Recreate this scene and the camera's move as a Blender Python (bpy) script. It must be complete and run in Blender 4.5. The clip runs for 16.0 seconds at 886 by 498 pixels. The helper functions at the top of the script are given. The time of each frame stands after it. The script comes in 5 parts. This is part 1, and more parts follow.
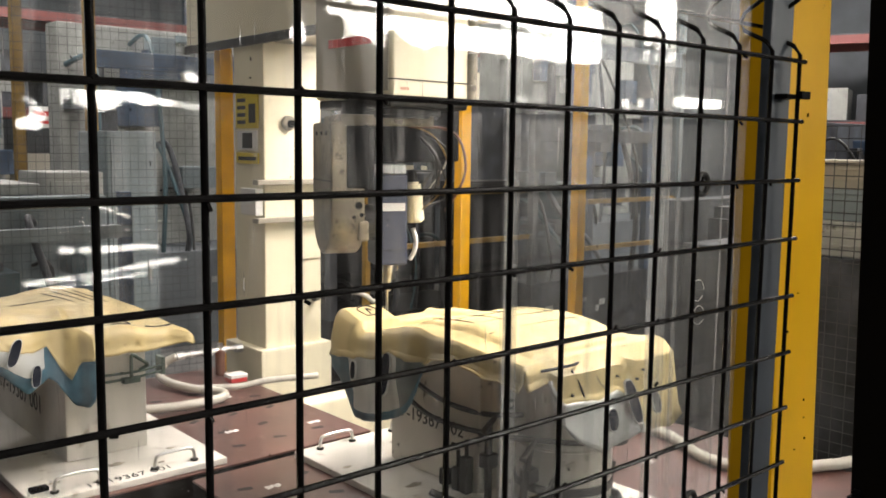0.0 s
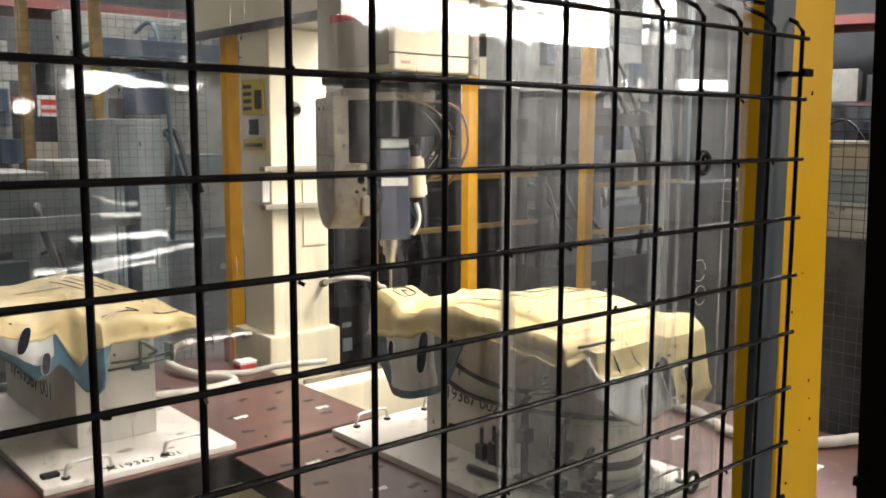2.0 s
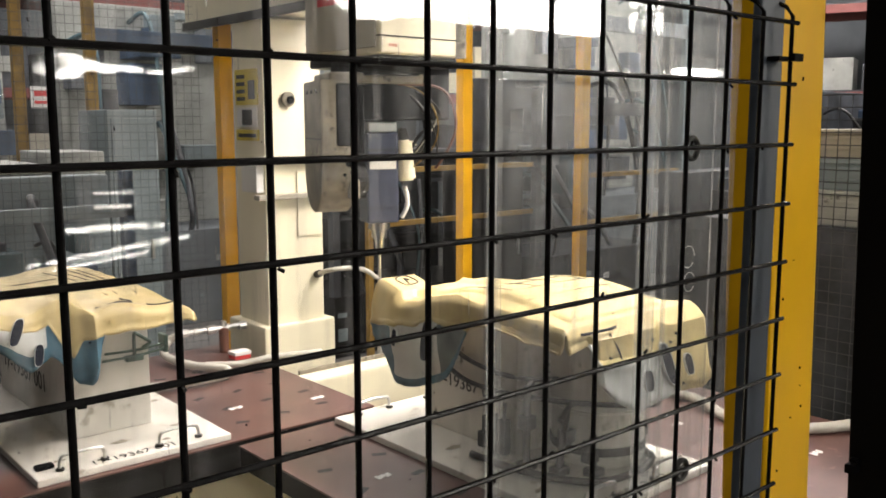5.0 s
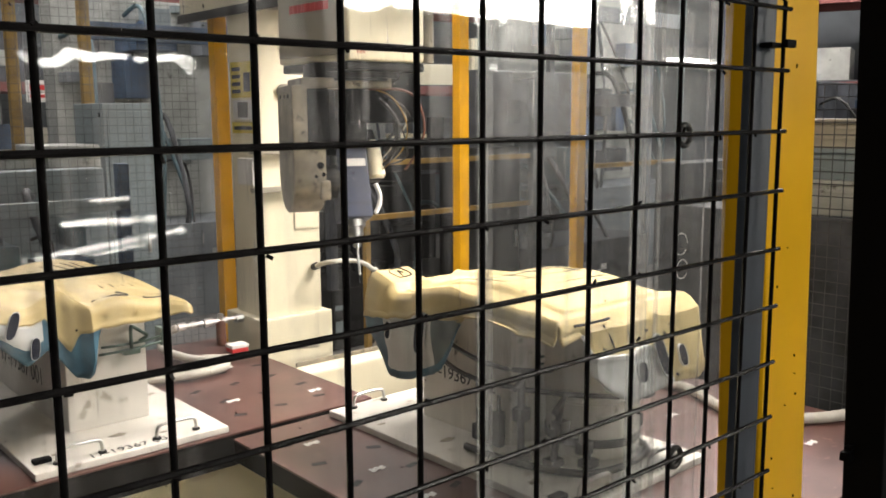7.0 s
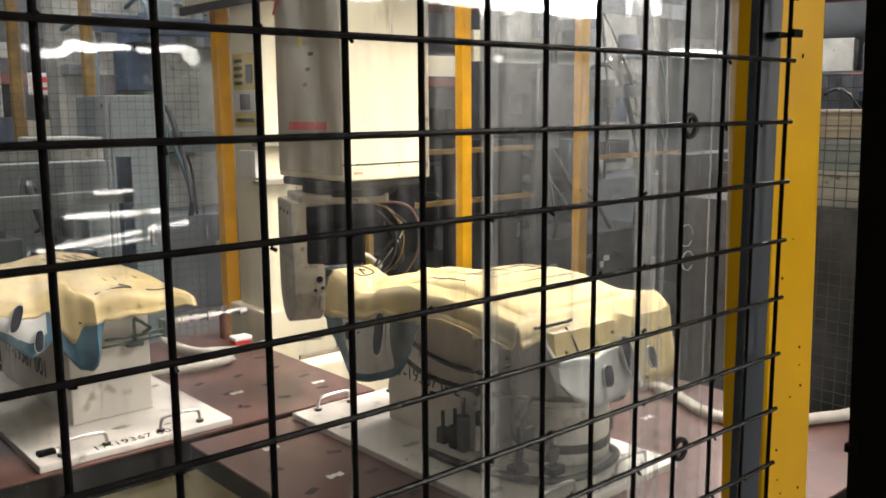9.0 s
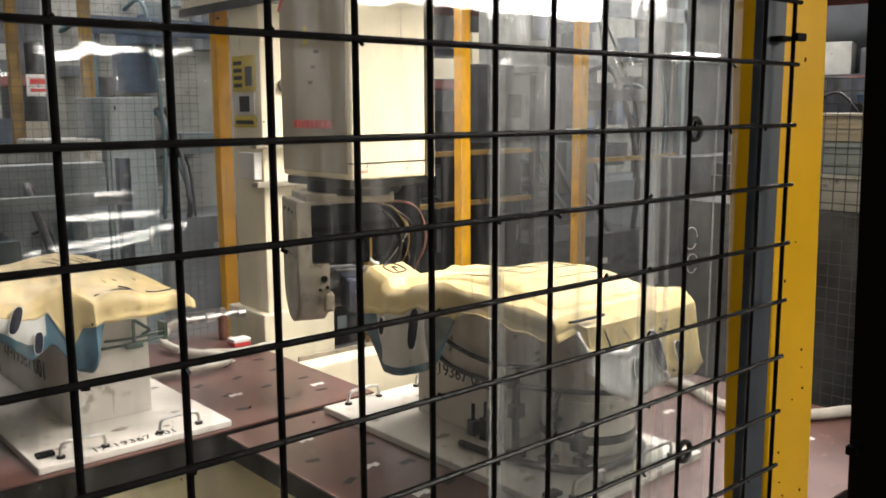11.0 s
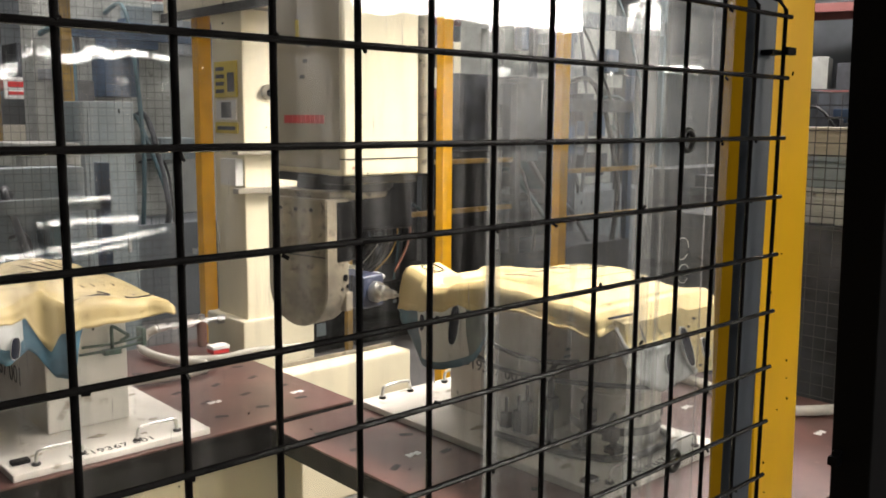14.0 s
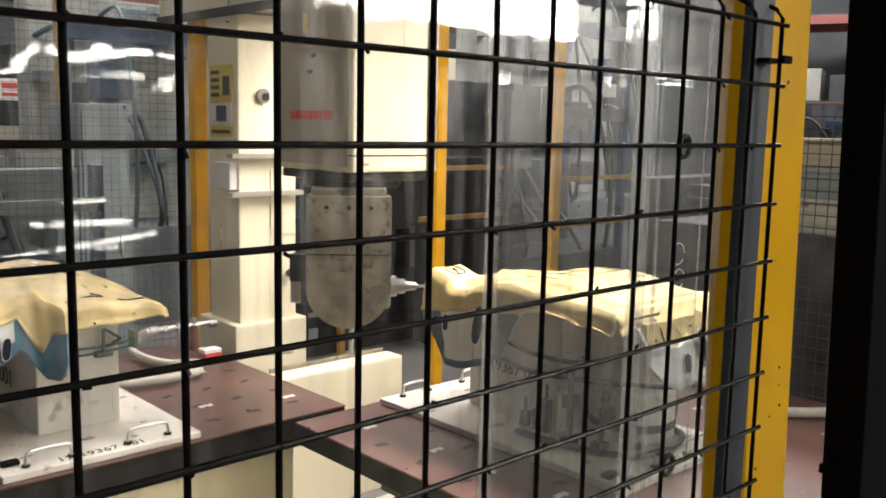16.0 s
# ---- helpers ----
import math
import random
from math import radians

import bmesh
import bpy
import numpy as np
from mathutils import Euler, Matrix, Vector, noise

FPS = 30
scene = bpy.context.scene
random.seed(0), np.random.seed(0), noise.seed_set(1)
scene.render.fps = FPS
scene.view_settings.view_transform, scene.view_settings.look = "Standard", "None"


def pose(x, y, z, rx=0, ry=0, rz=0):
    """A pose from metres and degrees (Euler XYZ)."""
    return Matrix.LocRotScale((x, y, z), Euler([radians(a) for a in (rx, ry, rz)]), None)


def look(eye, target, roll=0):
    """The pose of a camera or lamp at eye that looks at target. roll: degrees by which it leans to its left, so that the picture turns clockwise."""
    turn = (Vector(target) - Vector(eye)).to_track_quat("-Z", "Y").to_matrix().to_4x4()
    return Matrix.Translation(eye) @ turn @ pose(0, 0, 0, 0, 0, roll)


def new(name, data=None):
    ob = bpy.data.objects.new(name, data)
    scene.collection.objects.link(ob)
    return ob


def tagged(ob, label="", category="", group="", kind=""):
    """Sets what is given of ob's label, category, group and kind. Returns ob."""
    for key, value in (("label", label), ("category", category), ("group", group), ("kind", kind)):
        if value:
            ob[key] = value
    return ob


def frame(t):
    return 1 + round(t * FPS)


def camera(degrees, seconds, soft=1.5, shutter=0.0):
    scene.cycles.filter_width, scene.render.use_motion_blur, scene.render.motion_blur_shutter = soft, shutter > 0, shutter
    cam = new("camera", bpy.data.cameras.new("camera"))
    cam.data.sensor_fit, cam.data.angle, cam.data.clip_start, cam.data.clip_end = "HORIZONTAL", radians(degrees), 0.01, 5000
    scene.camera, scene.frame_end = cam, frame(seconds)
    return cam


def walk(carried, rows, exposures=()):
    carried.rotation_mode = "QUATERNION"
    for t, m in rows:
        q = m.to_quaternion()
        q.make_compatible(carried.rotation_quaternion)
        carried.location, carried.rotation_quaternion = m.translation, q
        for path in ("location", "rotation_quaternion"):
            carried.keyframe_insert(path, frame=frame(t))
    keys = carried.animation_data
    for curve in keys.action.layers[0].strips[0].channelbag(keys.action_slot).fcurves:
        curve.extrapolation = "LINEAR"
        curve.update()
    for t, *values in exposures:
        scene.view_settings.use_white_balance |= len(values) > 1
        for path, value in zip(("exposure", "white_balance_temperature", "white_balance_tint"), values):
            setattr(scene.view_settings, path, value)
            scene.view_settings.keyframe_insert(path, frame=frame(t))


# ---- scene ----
cam = camera(52.83, 16.0, soft=1.7)
walk(cam, [
    (0, look((-0.1379, -0.3789, 1.6445), (1.1753, 1.1124, 1.4183), 0.70)),
    (0.5, look((-0.1358, -0.3789, 1.6432), (1.1735, 1.1147, 1.4089), 0.62)),
    (1, look((-0.1334, -0.3795, 1.6431), (1.1676, 1.1203, 1.4018), 0.47)),
    (1.5, look((-0.1313, -0.3809, 1.6429), (1.1648, 1.1218, 1.3936), 0.38)),
    (2, look((-0.1305, -0.3817, 1.6412), (1.1652, 1.1198, 1.3829), 0.16)),
    (2.5, look((-0.1275, -0.3819, 1.6395), (1.1698, 1.1166, 1.3718), 0.03)),
    (3, look((-0.1245, -0.3815, 1.6402), (1.1732, 1.1150, 1.3637), 0.08)),
    (3.5, look((-0.1218, -0.3811, 1.6384), (1.1797, 1.1118, 1.3599), 0.11)),
    (4, look((-0.1217, -0.3823, 1.6381), (1.1781, 1.1123, 1.3611), 0.02)),
    (6.5, look((-0.1195, -0.3825, 1.6362), (1.1843, 1.1065, 1.3477), -0.16)),
    (7, look((-0.1173, -0.3840, 1.6346), (1.1848, 1.1049, 1.3388), -0.31)),
    (7.5, look((-0.1155, -0.3806, 1.6332), (1.1843, 1.1081, 1.3262), -0.38)),
    (8, look((-0.1159, -0.3784, 1.6317), (1.1839, 1.1090, 1.3181), -0.46)),
    (8.5, look((-0.1165, -0.3782, 1.6323), (1.1828, 1.1086, 1.3143), -0.54)),
    (9, look((-0.1163, -0.3809, 1.6340), (1.1795, 1.1099, 1.3204), -0.43)),
    (11.5, look((-0.1236, -0.3766, 1.6344), (1.1813, 1.1084, 1.3306), -0.19)),
    (12, look((-0.1245, -0.3751, 1.6359), (1.1908, 1.1035, 1.3466), -0.03)),
    (12.5, look((-0.1251, -0.3757, 1.6370), (1.2053, 1.0913, 1.3579), 0.19)),
    (13, look((-0.1265, -0.3750, 1.6355), (1.2086, 1.0881, 1.3585), 0.31)),
    (13.5, look((-0.1280, -0.3736, 1.6333), (1.2079, 1.0885, 1.3546), 0.35)),
    (14, look((-0.1308, -0.3714, 1.6338), (1.2070, 1.0869, 1.3447), 0.48)),
    (14.5, look((-0.1316, -0.3744, 1.6333), (1.2085, 1.0825, 1.3480), 0.43)),
    (15, look((-0.1341, -0.3764, 1.6329), (1.2089, 1.0791, 1.3543), 0.68)),
    (15.5, look((-0.1362, -0.3723, 1.6310), (1.2140, 1.0775, 1.3574), 0.97)),
    (16, look((-0.1360, -0.3715, 1.6307), (1.2154, 1.0772, 1.3572), 1.21)),
])

# ---- world and light ----
world = bpy.data.worlds.new("hall_air")
scene.world = world
world.use_nodes = True
world.node_tree.nodes["Background"].inputs[0].default_value = (0.75, 0.82, 0.9, 1)
world.node_tree.nodes["Background"].inputs[1].default_value = 0.035
scene.view_settings.exposure = 0.0


def area_lamp(name, eye, target, sx, sy, watts, colour, spread=180):
    d = bpy.data.lights.new(name, "AREA")
    d.shape, d.size, d.size_y, d.energy, d.color = "RECTANGLE", sx, sy, watts, colour
    d.spread = radians(spread)
    ob = new(name, d)
    ob.matrix_basis = look(eye, target)
    return ob


WARM = (1.0, 0.892, 0.818)
COOL = (1.0, 0.915, 0.868)
area_lamp("unseen_cell_light", (2.6, 1.1, 2.7), (1.8, 1.45, 1.0), 0.8, 0.16, 34, WARM, 75)
# Unseen weak lamp from behind, added to lift the sliding fixture's plate.
area_lamp("unseen_cell_light", (2.42, 2.7, 2.6), (1.5, 1.6, 0.6), 0.5, 0.14, 3, WARM, 80)
# Unseen lamp added to brighten the column's front.
area_lamp("unseen_cell_light", (2.85, 2.1, 2.6), (2.05, 3.1, 1.1), 0.16, 1.0, 31, WARM, 105)
# Unseen narrow lamp added to brighten the fixture on the fixed table.
area_lamp("unseen_cell_light", (1.05, 1.5, 2.9), (0.75, 2.45, 0.7), 0.9, 0.16, 5.0, WARM, 60)
area_lamp("hall_light", (3.5, 7.0, 4.6), (3.5, 7.0, 0), 5.0, 1.0, 170, COOL)
area_lamp("hall_light", (8.0, 3.0, 4.6), (8.0, 3.0, 0), 1.0, 5.0, 400, COOL)
area_lamp("hall_light", (1.2, 5.9, 4.2), (1.6, 5.0, 0.5), 3.0, 0.5, 90, COOL)
area_lamp("unseen_aisle_light", (2.7, -1.7, 3.3), (1.5, 1.6, 1.1), 1.2, 0.12, 13, (1.0, 0.92, 0.84))
# Unseen lamp, placed so that the yellow post's left face is lit.
area_lamp("unseen_aisle_light", (-0.7, -2.3, 3.4), (0.7, 0.1, 1.3), 1.6, 0.3, 31, (1.0, 0.93, 0.84))


# ---- materials ----
def material(name, base, rough=0.5, metal=0.0, vary=0.12, scale=6.0, fine=90.0, bump=0.1, dirt=None, dirt_at=0.62, coat=0.0, spec=0.5):
    m = bpy.data.materials.new(name)
    m.use_nodes = True
    nt = m.node_tree
    b = nt.nodes["Principled BSDF"]
    tc = nt.nodes.new("ShaderNodeTexCoord")
    n1 = nt.nodes.new("ShaderNodeTexNoise")
    n1.inputs["Scale"].default_value, n1.inputs["Detail"].default_value = scale, 6
    n2 = nt.nodes.new("ShaderNodeTexNoise")
    n2.inputs["Scale"].default_value, n2.inputs["Detail"].default_value = fine, 4
    for n in (n1, n2):
        nt.links.new(tc.outputs["Object"], n.inputs["Vector"])
    ramp = nt.nodes.new("ShaderNodeValToRGB")
    lo = [max(0, c * (1 - vary * 1.6)) for c in base]
    hi = [min(1, c * (1 + vary)) for c in base]
    ramp.color_ramp.elements[0].position, ramp.color_ramp.elements[0].color = 0.3, (*lo, 1)
    ramp.color_ramp.elements[1].position, ramp.color_ramp.elements[1].color = 0.7, (*hi, 1)
    nt.links.new(n1.outputs["Fac"], ramp.inputs["Fac"])
    col = ramp.outputs["Color"]
    if dirt:
        n3 = nt.nodes.new("ShaderNodeTexNoise")
        n3.inputs["Scale"].default_value, n3.inputs["Detail"].default_value, n3.inputs["Roughness"].default_value = scale * 2.7, 8, 0.7
        nt.links.new(tc.outputs["Object"], n3.inputs["Vector"])
        r3 = nt.nodes.new("ShaderNodeValToRGB")
        r3.color_ramp.elements[0].position, r3.color_ramp.elements[1].position = dirt_at, dirt_at + 0.08
        nt.links.new(n3.outputs["Fac"], r3.inputs["Fac"])
        mix = nt.nodes.new("ShaderNodeMix")
        mix.data_type = "RGBA"
        nt.links.new(r3.outputs["Color"], mix.inputs["Factor"])
        nt.links.new(col, mix.inputs["A"])
        mix.inputs["B"].default_value = (*dirt, 1)
        col = mix.outputs["Result"]
    nt.links.new(col, b.inputs["Base Color"])
    b.inputs["Roughness"].default_value, b.inputs["Metallic"].default_value = rough, metal
    b.inputs["Coat Weight"].default_value = coat
    b.inputs["Specular IOR Level"].default_value = spec
    bp = nt.nodes.new("ShaderNodeBump")
    bp.inputs["Strength"].default_value, bp.inputs["Distance"].default_value = bump, 0.002
    nt.links.new(n2.outputs["Fac"], bp.inputs["Height"])
    nt.links.new(bp.outputs["Normal"], b.inputs["Normal"])
    return m


def glow(name, colour, strength):
    m = bpy.data.materials.new(name)
    m.use_nodes = True
    b = m.node_tree.nodes["Principled BSDF"]
    b.inputs["Base Color"].default_value = (*colour, 1)
    b.inputs["Emission Color"].default_value = (*colour, 1)
    b.inputs["Emission Strength"].default_value = strength
    return m


M_WIRE = material("black_wire_paint", (0.009, 0.0085, 0.0085), 0.2, vary=0.3, scale=40, fine=400, bump=0.2, spec=0.12)
M_BLACK = material("black_steel", (0.0045, 0.0045, 0.005), 0.5, spec=0.03)
M_SLATE = material("slate_paint", (0.042, 0.052, 0.068), 0.45, vary=0.08, scale=12)
M_YELLOW = material("yellow_paint", (0.70, 0.385, 0.004), 0.28, spec=0.3, vary=0.06, scale=9, bump=0.05, dirt=(0.12, 0.07, 0.02), dirt_at=0.73)
M_YFAR = material("yellow_post_paint", (0.82, 0.42, 0.007), 0.45, vary=0.12, scale=9, spec=0.2, dirt=(0.3, 0.15, 0.02), dirt_at=0.68)
M_RED = material("red_phenolic_board", (0.105, 0.05, 0.041), 0.36, vary=0.2, scale=7, fine=160, bump=0.12, dirt=(0.19, 0.105, 0.088), dirt_at=0.6)
M_EDGE = material("dark_table_edge", (0.009, 0.008, 0.0075), 0.55, vary=0.3, spec=0.15)
M_CREAM = material("cream_enamel", (0.80, 0.74, 0.55), 0.42, vary=0.05, scale=4, dirt=(0.36, 0.31, 0.22), dirt_at=0.66)
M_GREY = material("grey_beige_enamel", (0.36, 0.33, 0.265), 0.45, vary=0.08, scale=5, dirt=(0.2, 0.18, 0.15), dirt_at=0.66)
M_WHITE = material("white_fixture_paint", (0.68, 0.66, 0.6), 0.5, vary=0.12, scale=5, dirt=(0.36, 0.33, 0.27), dirt_at=0.58)
M_FOAM = material("tan_trim_skin", (0.6, 0.475, 0.225), 0.42, vary=0.16, scale=9, fine=240, bump=0.35, dirt=(0.2, 0.13, 0.055), dirt_at=0.62)
M_PED = material("grimy_white_paint", (0.68, 0.65, 0.58), 0.55, vary=0.12, scale=6, dirt=(0.13, 0.12, 0.105), dirt_at=0.62)
M_SHELL = material("white_moulded_shell", (0.62, 0.64, 0.63), 0.5, vary=0.12, scale=10, dirt=(0.2, 0.22, 0.22), dirt_at=0.62)
M_BLUE = material("blue_resin_edge", (0.06, 0.15, 0.215), 0.5, vary=0.25, scale=16)
M_TEALSH = material("teal_grey_shell", (0.11, 0.145, 0.15), 0.5, vary=0.25, scale=12, dirt=(0.05, 0.06, 0.06), dirt_at=0.6)
M_CLAMP = material("green_grey_steel", (0.09, 0.13, 0.11), 0.35, 0.6, vary=0.3, scale=30)
M_RUST = material("rust_red_rubber", (0.13, 0.05, 0.03), 0.5, vary=0.2, scale=20)
M_GRIT = material("grey_dust", (0.34, 0.31, 0.25), 0.8, vary=0.3, scale=40)
M_NAVY = material("navy_slot", (0.008, 0.01, 0.02), 0.7, spec=0.1)
M_INK = material("black_ink", (0.02, 0.02, 0.02), 0.6)
M_STEEL = material("bright_steel", (0.62, 0.62, 0.6), 0.28, 1.0, vary=0.1, scale=20)
M_DARK = material("dark_oily_steel", (0.03, 0.029, 0.027), 0.42, 0.6, vary=0.35, scale=18)
M_ARM = material("oily_grey_enamel", (0.24, 0.21, 0.155), 0.45, vary=0.3, scale=11, dirt=(0.07, 0.06, 0.045), dirt_at=0.55)
M_MOTOR = material("dark_blue_motor", (0.035, 0.045, 0.085), 0.4, vary=0.1, scale=18)
M_HOSE = material("grey_hose", (0.5, 0.48, 0.42), 0.5, vary=0.1, scale=20)
M_CABLE = material("black_cable", (0.015, 0.015, 0.015), 0.45)
# Darker yellow than the paint of the cell posts.
M_RAIL = material("dull_yellow_paint", (0.32, 0.19, 0.03), 0.6, vary=0.3)
M_SIGNY = material("yellow_sign", (0.62, 0.48, 0.05), 0.5, vary=0.05)
M_SIGNW = material("white_label", (0.72, 0.72, 0.7), 0.5, vary=0.05)
M_LOGO = material("red_logo", (0.55, 0.04, 0.04), 0.5, vary=0.05)
M_PINK = material("faded_red_print", (0.6, 0.3, 0.22), 0.5)
M_MESHG = material("dull_grey_wire", (0.06, 0.063, 0.066), 0.5)
M_CONC = material("grey_concrete", (0.16, 0.155, 0.15), 0.6, vary=0.2, scale=2.5, dirt=(0.09, 0.085, 0.08), dirt_at=0.58)
M_HALL = material("hall_cladding", (0.17, 0.19, 0.21), 0.7, vary=0.25, scale=1.2)
M_TEAL = material("teal_cabinet", (0.05, 0.1, 0.12), 0.5, vary=0.25, scale=4)
M_PALE = material("pale_cabinet", (0.36, 0.37, 0.35), 0.5, vary=0.2, scale=4, dirt=(0.16, 0.16, 0.15), dirt_at=0.6)
M_PALE2 = material("pale_blue_cabinet", (0.2, 0.245, 0.265), 0.5, vary=0.15, scale=4)
M_BLUEC = material("blue_cabinet", (0.06, 0.1, 0.17), 0.5, vary=0.25, scale=5)
M_GRIME = material("dark_machine_paint", (0.05, 0.055, 0.065), 0.5, vary=0.5, scale=5)
M_REDB = material("red_rack_beam", (0.2, 0.06, 0.055), 0.6)
M_CEIL = material("ceiling_paint", (0.22, 0.22, 0.22), 0.8, vary=0.2, scale=1)
M_TUBE = glow("tube_glow", (1.0, 0.96, 0.88), 30)
M_STREAK = glow("streak_glow", (1.0, 0.96, 0.88), 26)
M_TUBEHI = glow("bay_lamp_glow", (1.0, 0.95, 0.85), 40)


def plexi_material(thin=0.006, thick=0.15):
    m = bpy.data.materials.new("scratched_clear_acrylic")
    m.use_nodes = True
    nt = m.node_tree
    nt.nodes.clear()
    out = nt.nodes.new("ShaderNodeOutputMaterial")
    tr = nt.nodes.new("ShaderNodeBsdfTransparent")
    tr.inputs[0].default_value = (0.95, 0.96, 0.96, 1)
    gl = nt.nodes.new("ShaderNodeBsdfGlossy")
    gl.inputs["Roughness"].default_value = 0.025
    lw = nt.nodes.new("ShaderNodeLayerWeight")
    lw.inputs["Blend"].default_value = 0.5
    pw = nt.nodes.new("ShaderNodeMath")
    pw.operation = "POWER"
    pw.inputs[1].default_value = 4.0
    nt.links.new(lw.outputs["Facing"], pw.inputs[0])
    fr = nt.nodes.new("ShaderNodeMath")
    fr.operation = "MULTIPLY_ADD"
    fr.inputs[1].default_value, fr.inputs[2].default_value = 0.6, 0.035
    nt.links.new(pw.outputs[0], fr.inputs[0])
    tc = nt.nodes.new("ShaderNodeTexCoord")
    wave = nt.nodes.new("ShaderNodeTexNoise")
    wave.inputs["Scale"].default_value, wave.inputs["Detail"].default_value = 7.0, 0.5
    nt.links.new(tc.outputs["Object"], wave.inputs["Vector"])
    bp = nt.nodes.new("ShaderNodeBump")
    bp.inputs["Strength"].default_value, bp.inputs["Distance"].default_value = 1.0, 0.0002
    rip = nt.nodes.new("ShaderNodeTexNoise")
    rip.inputs["Scale"].default_value, rip.inputs["Detail"].default_value = 42.0, 0.5
    nt.links.new(tc.outputs["Object"], rip.inputs["Vector"])
    bp2 = nt.nodes.new("ShaderNodeBump")
    bp2.inputs["Strength"].default_value, bp2.inputs["Distance"].default_value = 1.0, 0.00026
    # the sheet is rippled near its heated upper bend and flat lower down
    sp, mr, mu = (nt.nodes.new(k) for k in ("ShaderNodeSeparateXYZ", "ShaderNodeMapRange", "ShaderNodeMath"))
    nt.links.new(tc.outputs["Object"], sp.inputs[0])
    nt.links.new(sp.outputs["Z"], mr.inputs["Value"])
    for k, q in zip(("From Min", "From Max", "To Min", "To Max"), (1.606, 1.648, 0.12, 2.8)):
        mr.inputs[k].default_value = q
    mu.operation = "MULTIPLY"
    nt.links.new(rip.outputs["Fac"], mu.inputs[0])
    nt.links.new(mr.outputs["Result"], mu.inputs[1])
    mx, mu2 = nt.nodes.new("ShaderNodeMapRange"), nt.nodes.new("ShaderNodeMath")
    nt.links.new(sp.outputs["X"], mx.inputs["Value"])
    for k, q in zip(("From Min", "From Max", "To Min", "To Max"), (0.1, 0.22, 1.0, 0.04)):
        mx.inputs[k].default_value = q
    mu2.operation = "MULTIPLY"
    nt.links.new(mu.outputs[0], mu2.inputs[0])
    nt.links.new(mx.outputs["Result"], mu2.inputs[1])
    nt.links.new(mu2.outputs[0], bp2.inputs["Height"])
    nt.links.new(bp2.outputs["Normal"], bp.inputs["Normal"])
    nt.links.new(wave.outputs["Fac"], bp.inputs["Height"])
    nt.links.new(bp.outputs["Normal"], gl.inputs["Normal"])
    mix = nt.nodes.new("ShaderNodeMixShader")
    nt.links.new(fr.outputs[0], mix.inputs[0])
    nt.links.new(tr.outputs[0], mix.inputs[1])
    nt.links.new(gl.outputs[0], mix.inputs[2])
    # scratches and dust film: a thin diffuse veil
    mp = nt.nodes.new("ShaderNodeMapping")
    mp.inputs["Scale"].default_value = (34, 34, 3)
    mp.inputs["Rotation"].default_value = (0, 0.15, 0)
    nt.links.new(tc.outputs["Object"], mp.inputs["Vector"])
    sc = nt.nodes.new("ShaderNodeTexNoise")
    sc.inputs["Scale"].default_value, sc.inputs["Detail"].default_value = 3.0, 8
    nt.links.new(mp.outputs["Vector"], sc.inputs["Vector"])
    rp = nt.nodes.new("ShaderNodeValToRGB")
    rp.color_ramp.elements[0].position, rp.color_ramp.elements[0].color = 0.5, (thin, thin, thin, 1)
    rp.color_ramp.elements[1].position, rp.color_ramp.elements[1].color = 0.85, (thick, thick, thick, 1)
    nt.links.new(sc.outputs["Fac"], rp.inputs["Fac"])
    fd = nt.nodes.new("ShaderNodeBsdfGlossy")
    fd.inputs["Roughness"].default_value = 0.38
    fd.inputs[0].default_value = (0.8, 0.78, 0.78, 1)
    tl = nt.nodes.new("ShaderNodeBsdfTranslucent")
    tl.inputs[0].default_value = (0.8, 0.8, 0.8, 1)
    df = nt.nodes.new("ShaderNodeMixShader")
    df.inputs[0].default_value = 0.22
    nt.links.new(fd.outputs[0], df.inputs[1])
    nt.links.new(tl.outputs[0], df.inputs[2])
    mix2 = nt.nodes.new("ShaderNodeMixShader")
    # dust specks and short upright scratches
    veil = rp.outputs["Color"]
    for stretch, lo, hi, amount in (((520, 520, 520), 0.755, 0.83, 0.32), ((480, 480, 30), 0.735, 0.82, 0.3), ((90, 90, 900), 0.76, 0.84, 0.2)):
        mq, nq, rq, ad = (nt.nodes.new(k) for k in ("ShaderNodeMapping", "ShaderNodeTexNoise", "ShaderNodeMapRange", "ShaderNodeMath"))
        mq.inputs["Scale"].default_value = stretch
        mq.inputs["Rotation"].default_value = (0, 0.08, 0)
        nq.inputs["Scale"].default_value, nq.inputs["Detail"].default_value = 1.0, 1.0
        for k, q in zip(("From Min", "From Max", "To Min", "To Max"), (lo, hi, 0.0, amount)):
            rq.inputs[k].default_value = q
        ad.operation = "ADD"
        nt.links.new(tc.outputs["Object"], mq.inputs["Vector"])
        nt.links.new(mq.outputs["Vector"], nq.inputs["Vector"])
        nt.links.new(nq.outputs["Fac"], rq.inputs["Value"])
        nt.links.new(veil, ad.inputs[0])
        nt.links.new(rq.outputs["Result"], ad.inputs[1])
        veil = ad.outputs[0]
    nt.links.new(veil, mix2.inputs[0])
    nt.links.new(mix.outputs[0], mix2.inputs[1])
    nt.links.new(df.outputs[0], mix2.inputs[2])
    nt.links.new(mix2.outputs[0], out.inputs[0])
    return m


M_PLEXI = plexi_material()
M_HAZY = plexi_material(0.058, 0.25)


